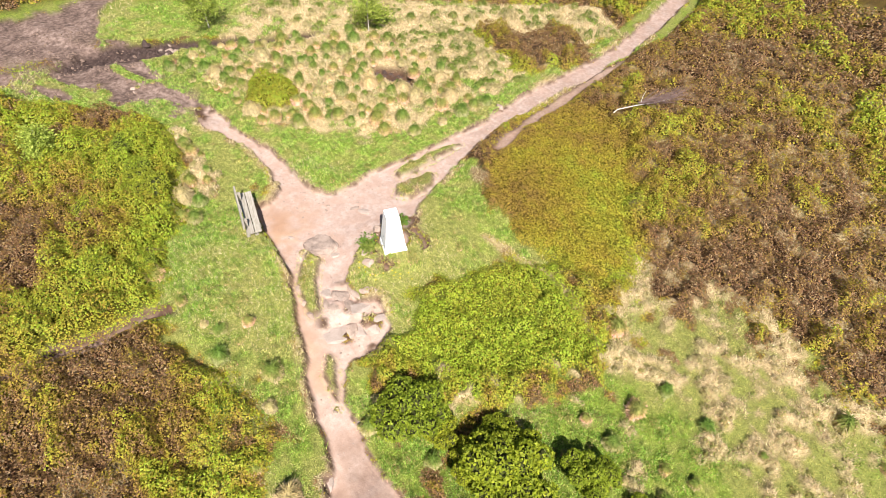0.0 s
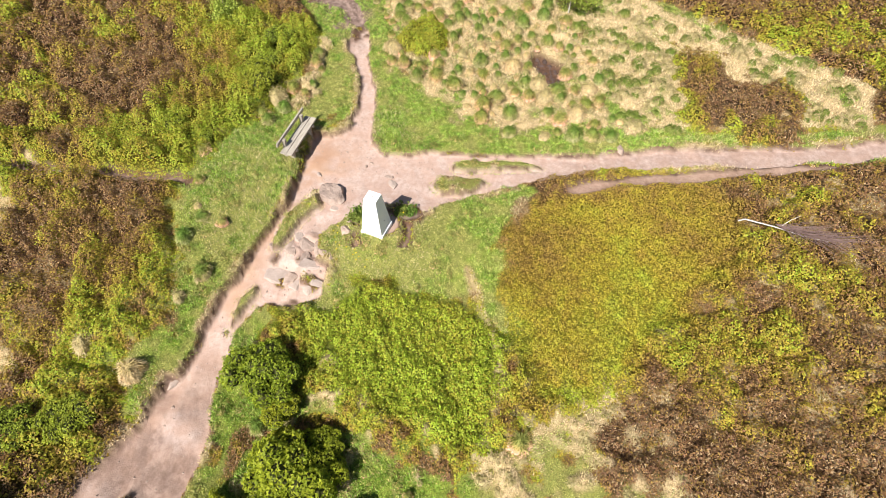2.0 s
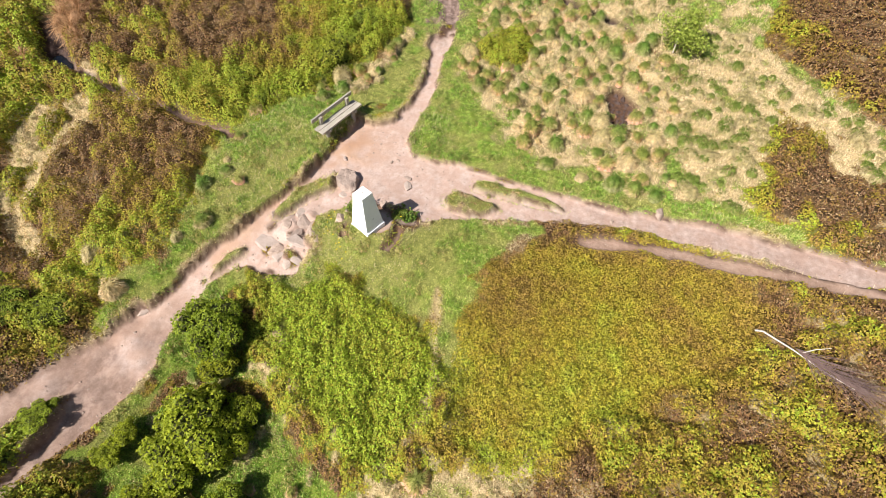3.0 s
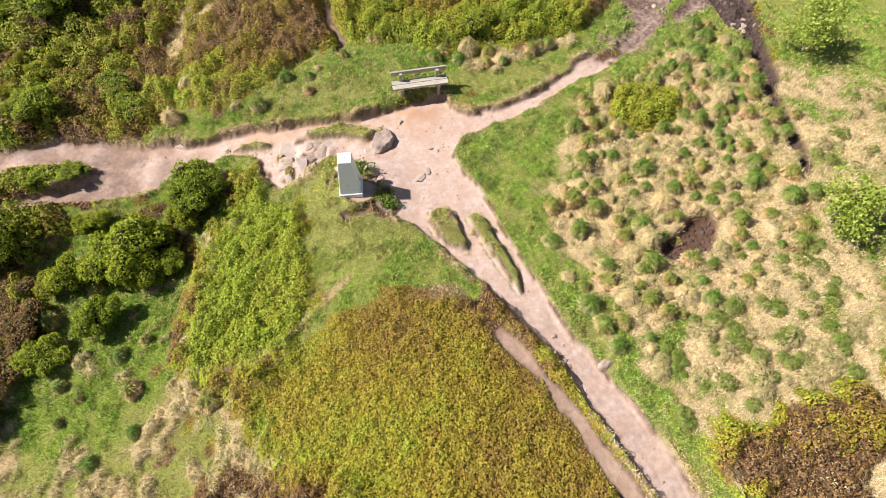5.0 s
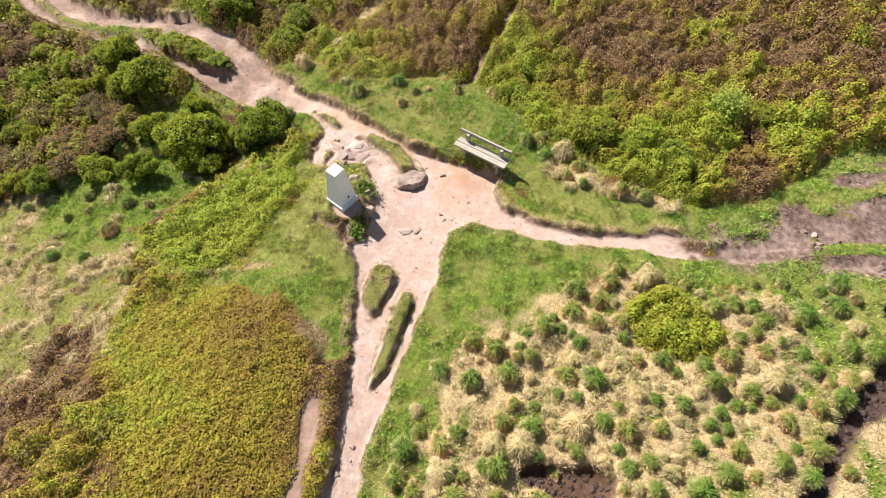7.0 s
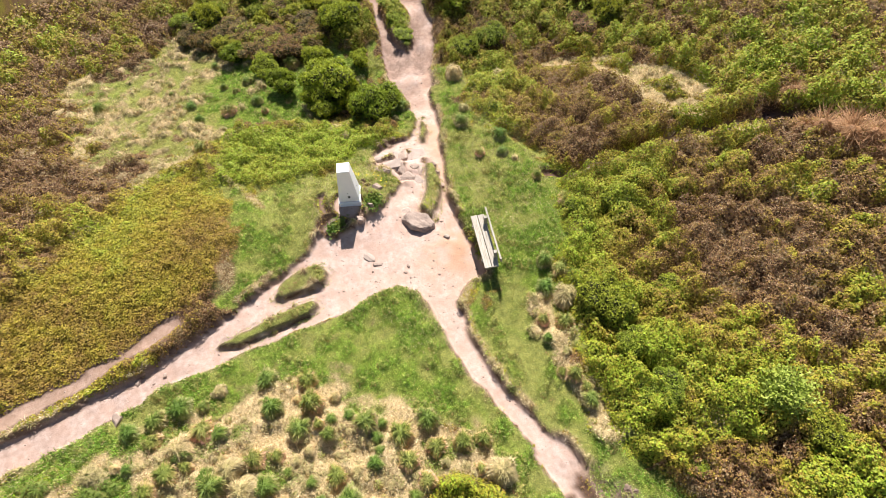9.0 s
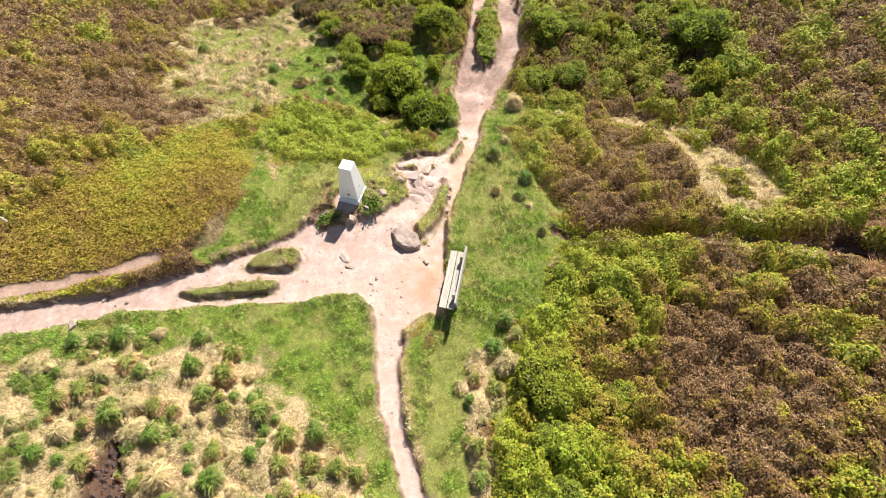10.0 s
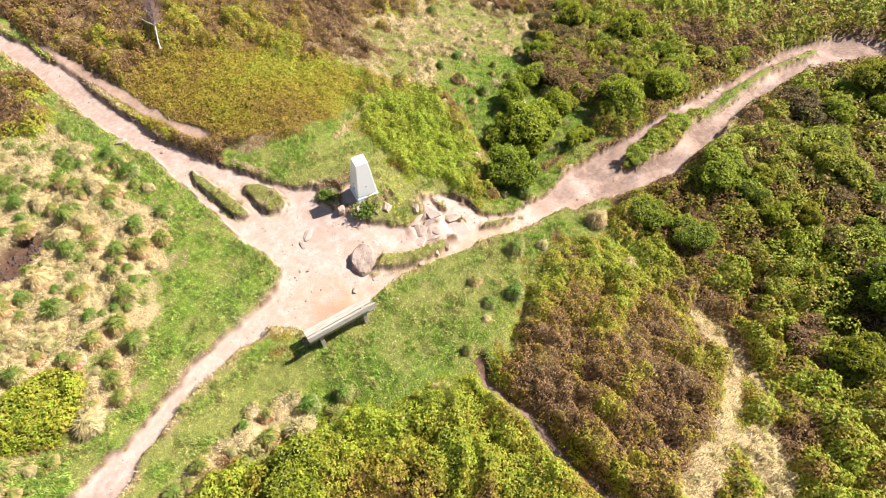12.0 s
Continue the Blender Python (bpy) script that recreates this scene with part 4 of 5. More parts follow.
# ---------------------------------------------------------------- stones
def stone_mesh(rng, sx, sy, sz, rough=0.28, cuts=3):
    """A rock: a ball cut by a dozen planes, then roughened."""
    bm = bmesh.new()
    bmesh.ops.create_icosphere(bm, subdivisions=cuts, radius=1.0)
    off = Vector(rng.uniform(-50, 50, 3))
    planes = [(Vector(rng.normal(size=3)).normalized(), rng.uniform(0.62, 0.9) if sx > 0.4 else rng.uniform(0.45, 0.8)) for _ in range(9)] + [(Vector((rng.normal(0, 0.15), rng.normal(0, 0.15), 1)).normalized(), 0.6)]
    if sx < 0.4:
        planes += [(Vector((math.cos(q), math.sin(q), rng.uniform(-0.1, 0.4))).normalized(), rng.uniform(0.45, 0.72)) for q in rng.uniform(0, 6.28, 6)]
    for v in bm.verts:
        for n, d in planes:
            over = v.co.dot(n) - d
            if over > 0:
                v.co -= n * over
        v.co *= 1 + rough * 0.35 * noise.fractal(v.co * 2.6 + off, 1.0, 2.0, 4)
        v.co.x, v.co.y, v.co.z = v.co.x * sx * 1.3, v.co.y * sy * 1.3, max(v.co.z, -0.6) * sz * 1.5
    return bm


# x, y, length, width, height, turn, pale
ROCKY_STONES = [
    (0.29, -2, 0.26, 0.2, 0.12, 20, 0), (0.69, -1.38, 0.19, 0.1, 0.09, 60, 0), (1.12, -2.5, 0.3, 0.22, 0.05, -40, 1), (0.45, -1.62, 0.17, 0.09, 0.07, 10, 0),
    (0.98, -1.75, 0.26, 0.16, 0.05, 75, 1), (1.45, -2.15, 0.18, 0.11, 0.05, 20, 1), (0.36, -2.42, 0.14, 0.09, 0.05, -15, 0), (1.45, -1.55, 0.14, 0.1, 0.05, 50, 1),
    (0.72, -2.02, 0.24, 0.17, 0.1, -25, 0), (0.55, -2.35, 0.16, 0.12, 0.08, 50, 0), (1.35, -2.28, 0.2, 0.13, 0.08, -30, 0), (1.55, -1.8, 0.17, 0.11, 0.06, 10, 1),
    (0.02, -2.25, 0.14, 0.11, 0.06, 0, 1),
]
KNOLL_STONES = [
    (0.35, -2.93, 0.14, 0.1, 0.1, 0, 0), (-0.02, -2.86, 0.16, 0.11, 0.11, 30, 0), (-0.55, -2.78, 0.12, 0.09, 0.07, 80, 0), (-1, -1.35, 0.2, 0.13, 0.03, 25, 1),
    (0.03, -0.85, 0.24, 0.17, 0.13, 35, 0), (-0.3, -0.78, 0.14, 0.11, 0.12, 0, 0), (-0.87, 0.02, 0.15, 0.12, 0.13, 50, 0), (-0.62, -0.42, 0.12, 0.1, 0.12, 20, 0),
]
PATH_STONES = [
    (-1.56, -1.50, 0.405, 0.28, 0.25, 40, 0), (-2.05, 0.27, 0.24, 0.16, 0.07, 15, 1), (-2.35, 0.1, 0.13, 0.1, 0.04, 70, 0), (-2.38, -2.04, 0.1, 0.075, 0.06, 30, 1),
    (-2.78, -0.62, 0.07, 0.05, 0.04, 0, 0), (-2.93, -0.47, 0.08, 0.05, 0.03, 60, 0), (-3.4, -1.3, 0.05, 0.04, 0.03, 0, 0),
]
FAR_STONES = [
    (4.18, -4.68, 0.24, 0.12, 0.06, -25, 1), (-3.6, 7.4, 0.22, 0.16, 0.12, 10, 0), (-2.82, 6.85, 0.13, 0.1, 0.08, 0, 0), (-2.95, 6.2, 0.09, 0.06, 0.05, 40, 0),
    (-4.45, -11.1, 0.1, 0.07, 0.1, 0, 1), (-2.3, -10.1, 0.22, 0.14, 0.1, 20, 1), (3.5, -3.45, 0.1, 0.07, 0.05, 0, 1), (2.9, -3.75, 0.08, 0.06, 0.04, 40, 0),
    (13.6, -5.35, 0.22, 0.17, 0.1, 0, 0), (12.6, -5.1, 0.2, 0.15, 0.1, 30, 0),
]
MUD_STONES = [
    (-15.65, -1.25, 0.13, 0.10, 0.09, 10, 0), (-15.2, -0.75, 0.11, 0.08, 0.08, 70, 0), (-15.75, -0.8, 0.10, 0.08, 0.07, 30, 0), (-13.1, -2.85, 0.16, 0.11, 0.09, 10, 0),
    (-13.07, -3.15, 0.12, 0.09, 0.07, 60, 0), (-12.8, -3.2, 0.1, 0.08, 0.06, 0, 0), (-15.4, -0.95, 0.24, 0.17, 0.1, 30, 0), (-15.1, -1.15, 0.14, 0.11, 0.08, 0, 0),
]


def build_stones():
    rng = np.random.RandomState(12)
    for x, y, sx, sy, sz, turn, pale in [(x, y, 1.45 * a, 1.5 * b, 0.75 * c, q, w) for x, y, a, b, c, q, w in ROCKY_STONES] + KNOLL_STONES + PATH_STONES + FAR_STONES + MUD_STONES:
        big = sx > 0.3
        bm = stone_mesh(rng, sx, sy, sz, 0.30, 4 if big else 3 if sx > 0.12 else 2)
        me = bpy.data.meshes.new("boulder" if sx > 0.4 else "stone")
        bm.to_mesh(me)
        bm.free()
        me.materials.append(PALESTONE if pale else STONE)
        me.shade_flat()
        ob = new(me.name, me)
        ob.matrix_world = pose(x, y, soil_at(x, y) + sz * (-0.15 if sx > 0.4 else -0.25 if sx > 0.12 else 0.1), rng.uniform(-8, 8), rng.uniform(-8, 8), turn)
        label = "large grey-brown gritstone boulder half sunk in the path" if sx > 0.4 else "pale worn slab of gritstone flush with the sandy path" if pale and sx > 0.2 else "small pale stone lying on bare ground" if pale else "rough grey-brown gritstone rock set in sandy soil"
        tagged(ob, label, "boulder" if sx > 0.4 else "stone", "" if sx > 0.4 else "stones round the knoll")


def strew(name, seed, field, count, low, size, material, label, category):
    """Loose bits lying on the ground, too many to count, in one mesh."""
    rng = np.random.RandomState(seed)
    x, y, far = scatter(rng, 60000, field, low, (-20, 13, -10, 13), 15.0)
    x, y = x[:count], y[:count]
    z = soil(x, y)
    r = rng.gamma(2.0, size, len(x)) + size
    v, f = [], []
    shape = np.array([(1, 0, -0.1), (0.5, 0.8, -0.1), (-0.6, 0.7, -0.1), (-1, -0.1, -0.1), (-0.4, -0.8, -0.1), (0.5, -0.8, -0.1), (0.25, 0.1, 0.65), (-0.3, 0, 0.5)])
    for k in range(len(x)):
        a = rng.uniform(0, 6.28)
        s = shape * r[k] * rng.uniform(0.7, 1.3, (8, 3))
        v.append(np.stack([s[:, 0] * np.cos(a) - s[:, 1] * np.sin(a), s[:, 0] * np.sin(a) + s[:, 1] * np.cos(a), s[:, 2]], 1) + (x[k], y[k], z[k]))
        f += [tuple(8 * k + i for i in q) for q in ((0, 1, 6), (1, 2, 6), (2, 7, 6), (2, 3, 7), (3, 4, 7), (4, 5, 7), (5, 6, 7), (5, 0, 6))]
    tagged(new(name, mesh_of(name, np.concatenate(v), np.array(f), material)), label, category, kind="stuff")


def build_pebbles():
    strew("pebbles", 13, np.maximum(bare, 0.4 * mud) ** 2, 800, 0.4, 0.006, STONE, "small loose stones strewn over sandy path", "pebbles")
    strew("peat_clods", 14, np.maximum(peat, 0.9 * hole), 3000, 0.4, 0.020, PEATCLOD, "churned clods of wet black peat", "peat")
    strew("mud_clods", 15, mud * (bare < 0.3) * smooth(streak, 0.36, 0.48), 3200, 0.3, 0.016, MUDCLOD, "trodden lumps of drying brown mud", "mud")


# ---------------------------------------------------------------- bushes
def bush_meshes(rng, lobes, sprigs, leaf, material, tall=0.8):
    """Foliage, a core coloured as inner shade, and stems of a bush about 1 m in radius, made of many rounded lobes."""
    centres = [(0.0, 0.0, 0.34 * tall, 0.50)]
    wide, long = rng.uniform(0.8, 1.0), rng.uniform(1.0, 1.2)
    for k in range(lobes):
        a, d = 2.4 * k + rng.uniform(-0.5, 0.5), 0.74 * math.sqrt((k + 0.5) / lobes)
        s = rng.uniform(0.17, 0.33)
        centres.append((d * np.cos(a) * long, d * np.sin(a) * wide, tall * (0.30 + 0.52 * math.sqrt(1 - d * d) * rng.uniform(0.65, 1.1)), s))
    pts, facing = [], []
    for cx, cy, cz, s in centres:
        n = int(sprigs * s * s / sum(c[3] ** 2 for c in centres) * 1.7)
        u = rng.normal(size=(n, 3))
        u[:, 2] = np.abs(u[:, 2]) * 1.0 - 0.3
        u /= np.linalg.norm(u, axis=1, keepdims=True)
        lump = np.array([noise.noise(Vector(q) * 3.1 + Vector((cx * 7, cy * 7, cz * 7))) for q in u])
        pts.append(np.array((cx, cy, cz)) + u * (s * (0.94 + 0.30 * lump + rng.normal(0, 0.07, n)))[:, None] * (1, 1, 0.85))
        facing.append(u)
    pts, facing = np.concatenate(pts), np.concatenate(facing)
    ok = pts[:, 2] > 0.02
    for cx, cy, cz, s in centres:
        ok &= np.linalg.norm((pts - (cx, cy, cz)) / (1, 1, 0.85), axis=1) > s * 0.76
    pts, facing = pts[ok], facing[ok]
    v, f = leaves(rng, pts, leaf * rng.uniform(0.7, 1.3, len(pts)), facing * 0.55 + (0, 0, 0.7), 0.6, 0.9)
    foliage = mesh_of("foliage", v, f, material)
    # added solid cores: close the gaps and carry the painted inner shade
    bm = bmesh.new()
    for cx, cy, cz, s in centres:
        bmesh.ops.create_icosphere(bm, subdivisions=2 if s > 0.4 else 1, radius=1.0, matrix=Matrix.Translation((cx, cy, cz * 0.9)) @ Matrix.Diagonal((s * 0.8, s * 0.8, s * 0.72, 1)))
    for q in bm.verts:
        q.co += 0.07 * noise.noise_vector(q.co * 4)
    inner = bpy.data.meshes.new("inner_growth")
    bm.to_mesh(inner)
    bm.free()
    inner.materials.append(SHADECORE)
    bm = bmesh.new()
    for cx, cy, cz, s in centres[:8]:
        tube(bm, [(0.04 * cx, 0.04 * cy, -0.15), (0.4 * cx, 0.4 * cy, cz * 0.4), (cx, cy, cz)], [0.035, 0.022, 0.008], 5)
    stems = bpy.data.meshes.new("stems")
    bm.to_mesh(stems)
    bm.free()
    stems.materials.append(TWIG)
    return foliage, inner, stems


def bush_kind(name, seed, lobes, sprigs, leaf, material, label, category, group, tall=0.8):
    rng = np.random.RandomState(seed)
    p = thing(name, pose(0, 0, -60), label, category, group)
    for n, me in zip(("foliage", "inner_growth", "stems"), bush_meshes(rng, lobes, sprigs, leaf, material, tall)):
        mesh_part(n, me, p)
    return p


def place_bushes():
    gorse = [bush_kind("gorse_bush", 80 + k, 14 + 2 * k, 4200, 0.032, GORSE, "rounded yellow-green gorse bush with a dark inside", "bush", "gorse bushes", 0.85) for k in range(4)]
    green = [bush_kind("bilberry_bush", 90 + k, 18 + k, 4300, 0.030, BUSHGREEN, "low fresh-green bilberry bush", "bush", "bilberry bushes", 0.6) for k in range(2)]
    brown = [bush_kind("heather_bush", 70 + k, 15 + k, 4000, 0.028, HEATHER, "rounded clump of brown heather among gorse", "bush", "heather bushes", 0.6) for k in range(2)]
    rng = np.random.RandomState(15)
    spots = []

    def put(kind, x, y, r, squash=1.0):
        g = float(base_height(np.array([x]), np.array([y]))[0] + sample(relief, np.array([x]), np.array([y]))[0] + 0.35 * sample(canopy, np.array([x]), np.array([y]))[0])
        m = pose(x, y, g - 0.05, rng.uniform(-4, 4), rng.uniform(-4, 4), rng.uniform(0, 360)) @ Matrix.Diagonal((r, r, r * squash, 1))
        if kind.location.z < -50:
            kind.matrix_world = m
        else:
            copy_thing(kind, m)
        spots.append((x, y, r))

    for k, (x, y, r, q) in enumerate(((7.6, 0.15, 0.56, 1.5), (6.45, -1.45, 0.98, 1.25), (5.55, -0.85, 0.5, 1.2), (4.15, -2.45, 0.76, 1.45), (5.45, -1.75, 0.5, 1.2), (8.05, -1.5, 0.45, 1.2), (7.0, -2.95, 0.5, 1.2), (4.75, -1.95, 0.42, 1.2), (5.9, -2.1, 0.5, 1.1), (6.1, -0.75, 0.42, 1.2),
                                      (8.8, -3.2, 0.6, 0.9), (8.55, -1.55, 0.45, 0.9), (7.05, -4.98, 0.20, 0.5), (7.5, -5.0, 0.30, 0.5), (8.0, -5.1, 0.34, 0.5), (8.55, -5.18, 0.36, 0.5), (9.1, -5.25, 0.34, 0.5), (9.65, -5.32, 0.32, 0.5), (10.15, -5.42, 0.27, 0.5), (10.6, -5.5, 0.2, 0.5), (7.5, -3.05, 0.42, 0.9))):
        put(gorse[k % 4], x, y, r * 1.28, q * (1.0 if x < 7.1 or y > -4.5 else 0.9))
    for k, (x, y, r, q) in enumerate(((10.2, 0.3, 0.95, 0.9), (9.7, -0.8, 0.9, 1.0), (10.9, 1.3, 0.9, 0.9), (9.2, 0.4, 0.6, 0.9), (9.9, -1.9, 0.85, 1.0), (11.3, -0.3, 1.0, 0.9), (11.9, 1.6, 0.9, 0.8), (9.6, -3.2, 0.8, 1.0), (12.2, 0.5, 0.9, 0.9), (11.0, -2.0, 0.95, 1.0))):
        put((brown + gorse)[k % 4], x, y, r, q)
    for outline, spacing, kinds in ((GORSE_E, 0.48, gorse + green + brown), (GORSE_SE, 0.47, gorse + green * 2 + brown * 2)):
        p = np.array(outline)
        for _ in range(700):
            x, y = rng.uniform(p[:, 0].min(), p[:, 0].max()), rng.uniform(p[:, 1].min(), p[:, 1].max())
            if math.hypot(x, y) > 19:
                continue
            here = float(sample(inside_cache[id(outline)], np.array([x]), np.array([y]))[0])
            r = rng.uniform(0.40, 1.0)
            edge = sample(bare, x + 0.85 * r * np.cos(np.arange(8) * 0.785), y + 0.85 * r * np.sin(np.arange(8) * 0.785)).max()
            if here < 0.2 or edge > 0.15 or any(math.hypot(x - a, y - b) < spacing * (r + c) for a, b, c in spots):
                continue
            put(kinds[rng.randint(len(kinds))], x, y, r, rng.uniform(0.7, 1.25))
    for k, (x, y, r, q) in enumerate(((-6.35, -4.65, 1.0, 1.0), (-4.95, -5.15, 0.55, 1.1), (-4.0, -6.8, 0.9, 0.9), (-2.75, -7.1, 0.6, 1.0), (-3.2, -8.4, 0.75, 0.9), (-4.75, -5.9, 0.5, 1.0),
                                      (-3.5, -5.75, 0.5, 1.0), (-8.0, -5.7, 0.9, 0.8), (-8.9, -4.4, 0.8, 0.9), (-9.75, -3.5, 0.6, 0.9), (-7.6, -4.6, 0.6, 1.0), (-5.4, -7.2, 0.7, 0.9), (-4.2, -8.9, 0.6, 0.9),
                                      (-9.5, 0.95, 0.95, 0.75), (-6.8, -6.3, 0.7, 0.9), (-10.6, -4.1, 0.6, 0.9), (-11.3, -7.1, 0.8, 0.9), (-12.6, -7.5, 0.8, 0.9))):
        put(green[k % 2], x, y, r, q)


inside_cache = {id(a): inside(a) for a in (GORSE_E, GORSE_SE, DRY_W, DRY_NW, GRASS_E, GRASS_GAP, TURF_S)}


# ---------------------------------------------------------------- tussocks
def tussock_mesh(rng, count, height, material, reach=0.16, spiky=0.0, broad=1.0):
    """A dome of grass: blades combed down over a rounded core; skirt runs from the crown to the foot."""
    polar = np.arccos(1 - rng.rand(count) * 0.93)
    a = rng.uniform(0, 2 * np.pi, count)
    lump = 1 + 0.14 * np.sin(3 * a + 1.3) * np.sin(2 * polar) + 0.10 * np.sin(5 * a)

    def spot(p, b, out):
        r = lump * out
        return np.stack([reach * np.sin(p) * np.cos(b) * r, reach * np.sin(p) * np.sin(b) * r, height * np.cos(p) * r], 1)
    drop = rng.uniform(0.12, 0.36, count) / broad
    stray = rng.normal(0, 0.13, (count, 3)) * reach * (1, 1, 0.5)
    root, tip = spot(polar, a, 0.93), spot(np.minimum(polar + drop, 1.75), a, rng.uniform(0.98, 1.10 + spiky, count)) + stray
    tip *= (np.maximum(1.0, 1.02 * reach / np.linalg.norm(tip * (1, 1, reach / height), axis=1)))[:, None]
    way = tip - root
    across = np.cross(way, root + (0, 0, 1e-3))
    across *= (rng.uniform(0.004, 0.008, count) * broad / (np.linalg.norm(across, axis=1) + 1e-9))[:, None]
    v = np.stack([root - across, root + across, tip], 1).reshape(-1, 3)
    f = np.arange(3 * count).reshape(-1, 3)
    n, rings = len(v), []
    for p in (0.35, 0.8, 1.25, 1.75):
        for i in range(9):
            b = 2 * np.pi * i / 9
            rings.append((reach * 0.93 * np.sin(p) * np.cos(b), reach * 0.93 * np.sin(p) * np.sin(b), height * 0.93 * np.cos(p)))
    v = np.concatenate([v, rings, [(0, 0, 0.94 * height)]])
    g = []
    for i in range(9):
        j = (i + 1) % 9
        g.append((n + i, n + j, n + 36))
        for k in (0, 9, 18):
            g += [(n + k + i, n + k + 9 + i, n + k + 9 + j), (n + k + i, n + k + 9 + j, n + k + j)]
    me = mesh_of("tussock", v, np.concatenate([f, np.array(g)]), material)
    keep(me, "skirt", np.concatenate([np.repeat(polar / 1.6, 3), np.repeat((0.25, 0.45, 0.7, 0.9), 9), (0.2,)]))
    return me


def place_tussocks():
    rng = np.random.RandomState(17)
    greens = [tussock_mesh(rng, 720, 0.17, TUSSOCK, 0.165, 0.08, 1.2) for _ in range(4)]
    straws = [tussock_mesh(rng, 700, 0.16, MIXED, 0.18, 0.0, 1.1) for _ in range(3)]
    stack = [tussock_mesh(rng, 900, 0.19, MIXED, 0.20, 0.0, 1.0) for _ in range(2)]
    spots = []

    def put(x, y, r, dried):
        r = r * 0.72 if dried and r < 1.45 else r
        me = stack[rng.randint(2)] if dried and r > 1.05 else straws[rng.randint(3)] if dried else greens[rng.randint(4)]
        ob = new("tussock", me)
        ob.matrix_world = pose(x, y, soil_at(x, y), rng.uniform(-8, 8), rng.uniform(-8, 8), rng.uniform(0, 360)) @ Matrix.Diagonal((r * rng.uniform(0.85, 1.2), r, r * rng.uniform(1.15, 1.75), 1))
        tagged(ob, "pale straw-coloured tussock of dry moor grass" if dried else "dome-shaped tussock of dark green grass", "grass tussock", "tussocks on the moor")
        spots.append((x, y, r))

    for outline, tries, gap, most, pale in ((DRY_W, 3600, 0.170, 190, 0.30), (GRASS_E, 260, 0.36, 16, 0.12), (GRASS_GAP, 260, 0.30, 24, 0.15), (TURF_S, 260, 0.3, 9, 0.35)):
        p, made = np.array(outline), 0
        for _ in range(tries):
            x, y = rng.uniform(p[:, 0].min(), p[:, 0].max()), rng.uniform(p[:, 1].min(), p[:, 1].max())
            one = (np.array([x]), np.array([y]))
            r = rng.uniform(0.7, 1.65)
            if made >= most or sample(inside_cache[id(outline)], *one)[0] < -0.1 or (outline is TURF_S and y > -4.3 + 0.25 * (x < -4) * (-4 - x)) or max(sample(hole, *one)[0], sample(peat, *one)[0], sample(bare, *one)[0], sample(BILB_MOUND, *one)[0]) > 0.1 or sample(CLUMP, *one)[0] + 0.25 * rng.rand() < 0.50 or any(math.hypot(x - a, y - b) < gap * (r + c) for a, b, c in spots):
                continue
            put(x, y, r, rng.rand() < pale)
            made += 1
    by_hole = [(-6.62, 5.0, 1.75, 1), (-6.0, 5.2, 1.5, 1), (-6.7, 4.65, 1.2, 1), (-7.4, 4.65, 1.25, 1), (-7.45, 5.3, 0.9, 0), (-7.0, 5.1, 0.8, 0), (-5.9, 5.7, 1.1, 0), (-5.05, 6.15, 1.6, 1), (-7.8, 4.75, 1.0, 0)]
    by_bench = [(-6.0, -3.05, 1.0, 0), (-6.5, -2.85, 0.8, 0), (-7.0, -3.1, 1.0, 1), (-7.4, -2.7, 0.8, 0), (-8.0, -3.0, 0.9, 0), (-5.2, -3.6, 1.4, 0), (-5.7, -3.9, 1.5, 1), (-6.3, -3.5, 1.4, 0), (-4.9, -4.3, 1.5, 0), (-5.4, -4.5, 1.6, 0), (-6.6, -3.9, 1.2, 1), (-4.5, -4.0, 1.3, 0), (-7.6, -2.9, 1.2, 0)]
    by_heather = [(-8.3, -2.9, 1.2, 0), (0.3, -5.3, 1.3, 0), (0.8, -5.7, 1.2, 0), (-0.4, -5.0, 1.0, 0), (1.6, -5.9, 1.3, 0)]
    for x, y, r, dried in by_hole + by_bench + by_heather:
        put(x, y, r, dried)
    rush = [tussock_mesh(rng, 800, 0.40, RUSH, 0.26, 0.9, 0.8) for _ in range(2)]
    for x, y, r in ((-5.0, -14.9, 2.0), (-4.3, -14.5, 1.7), (-5.4, -15.4, 2.0), (-4.7, -15.4, 1.7), (-5.6, -16.0, 1.9), (-4.0, -14.1, 1.2), (-6.0, -15.3, 1.7), (-2.5, -15.3, 1.2), (-6.1, -16.7, 1.8)):
        ob = new("rush_clump", rush[rng.randint(2)])
        ob.matrix_world = pose(x, y, soil_at(x, y), 0, 0, rng.uniform(0, 360)) @ Matrix.Diagonal((r, r, r, 1))
        tagged(ob, "rust-brown clump of dead rushes", "rushes", "rushes")


def build_pool():
    """Still dark water in a peaty hollow among the rushes."""
    rng, left, right = np.random.RandomState(61), [], []
    level = min(soil_at(x, y) for x, y in POOL) + 0.07
    for k, (x, y) in enumerate(POOL):
        w = 0.40 + 0.12 * rng.rand() - (0.22 if k in (0, len(POOL) - 1) else 0)
        left.append((x - 0.82 * w, y + 0.57 * w, level)), right.append((x + 0.82 * w, y - 0.57 * w, level))
    bm = bmesh.new()
    bm.faces.new([bm.verts.new(p) for p in left + right[::-1]])
    me = bpy.data.meshes.new("water")
    bm.to_mesh(me)
    bm.free()
    me.materials.append(WATER)
    tagged(new("water", me), "still dark peaty pool water among dead rushes", "water", kind="structure")


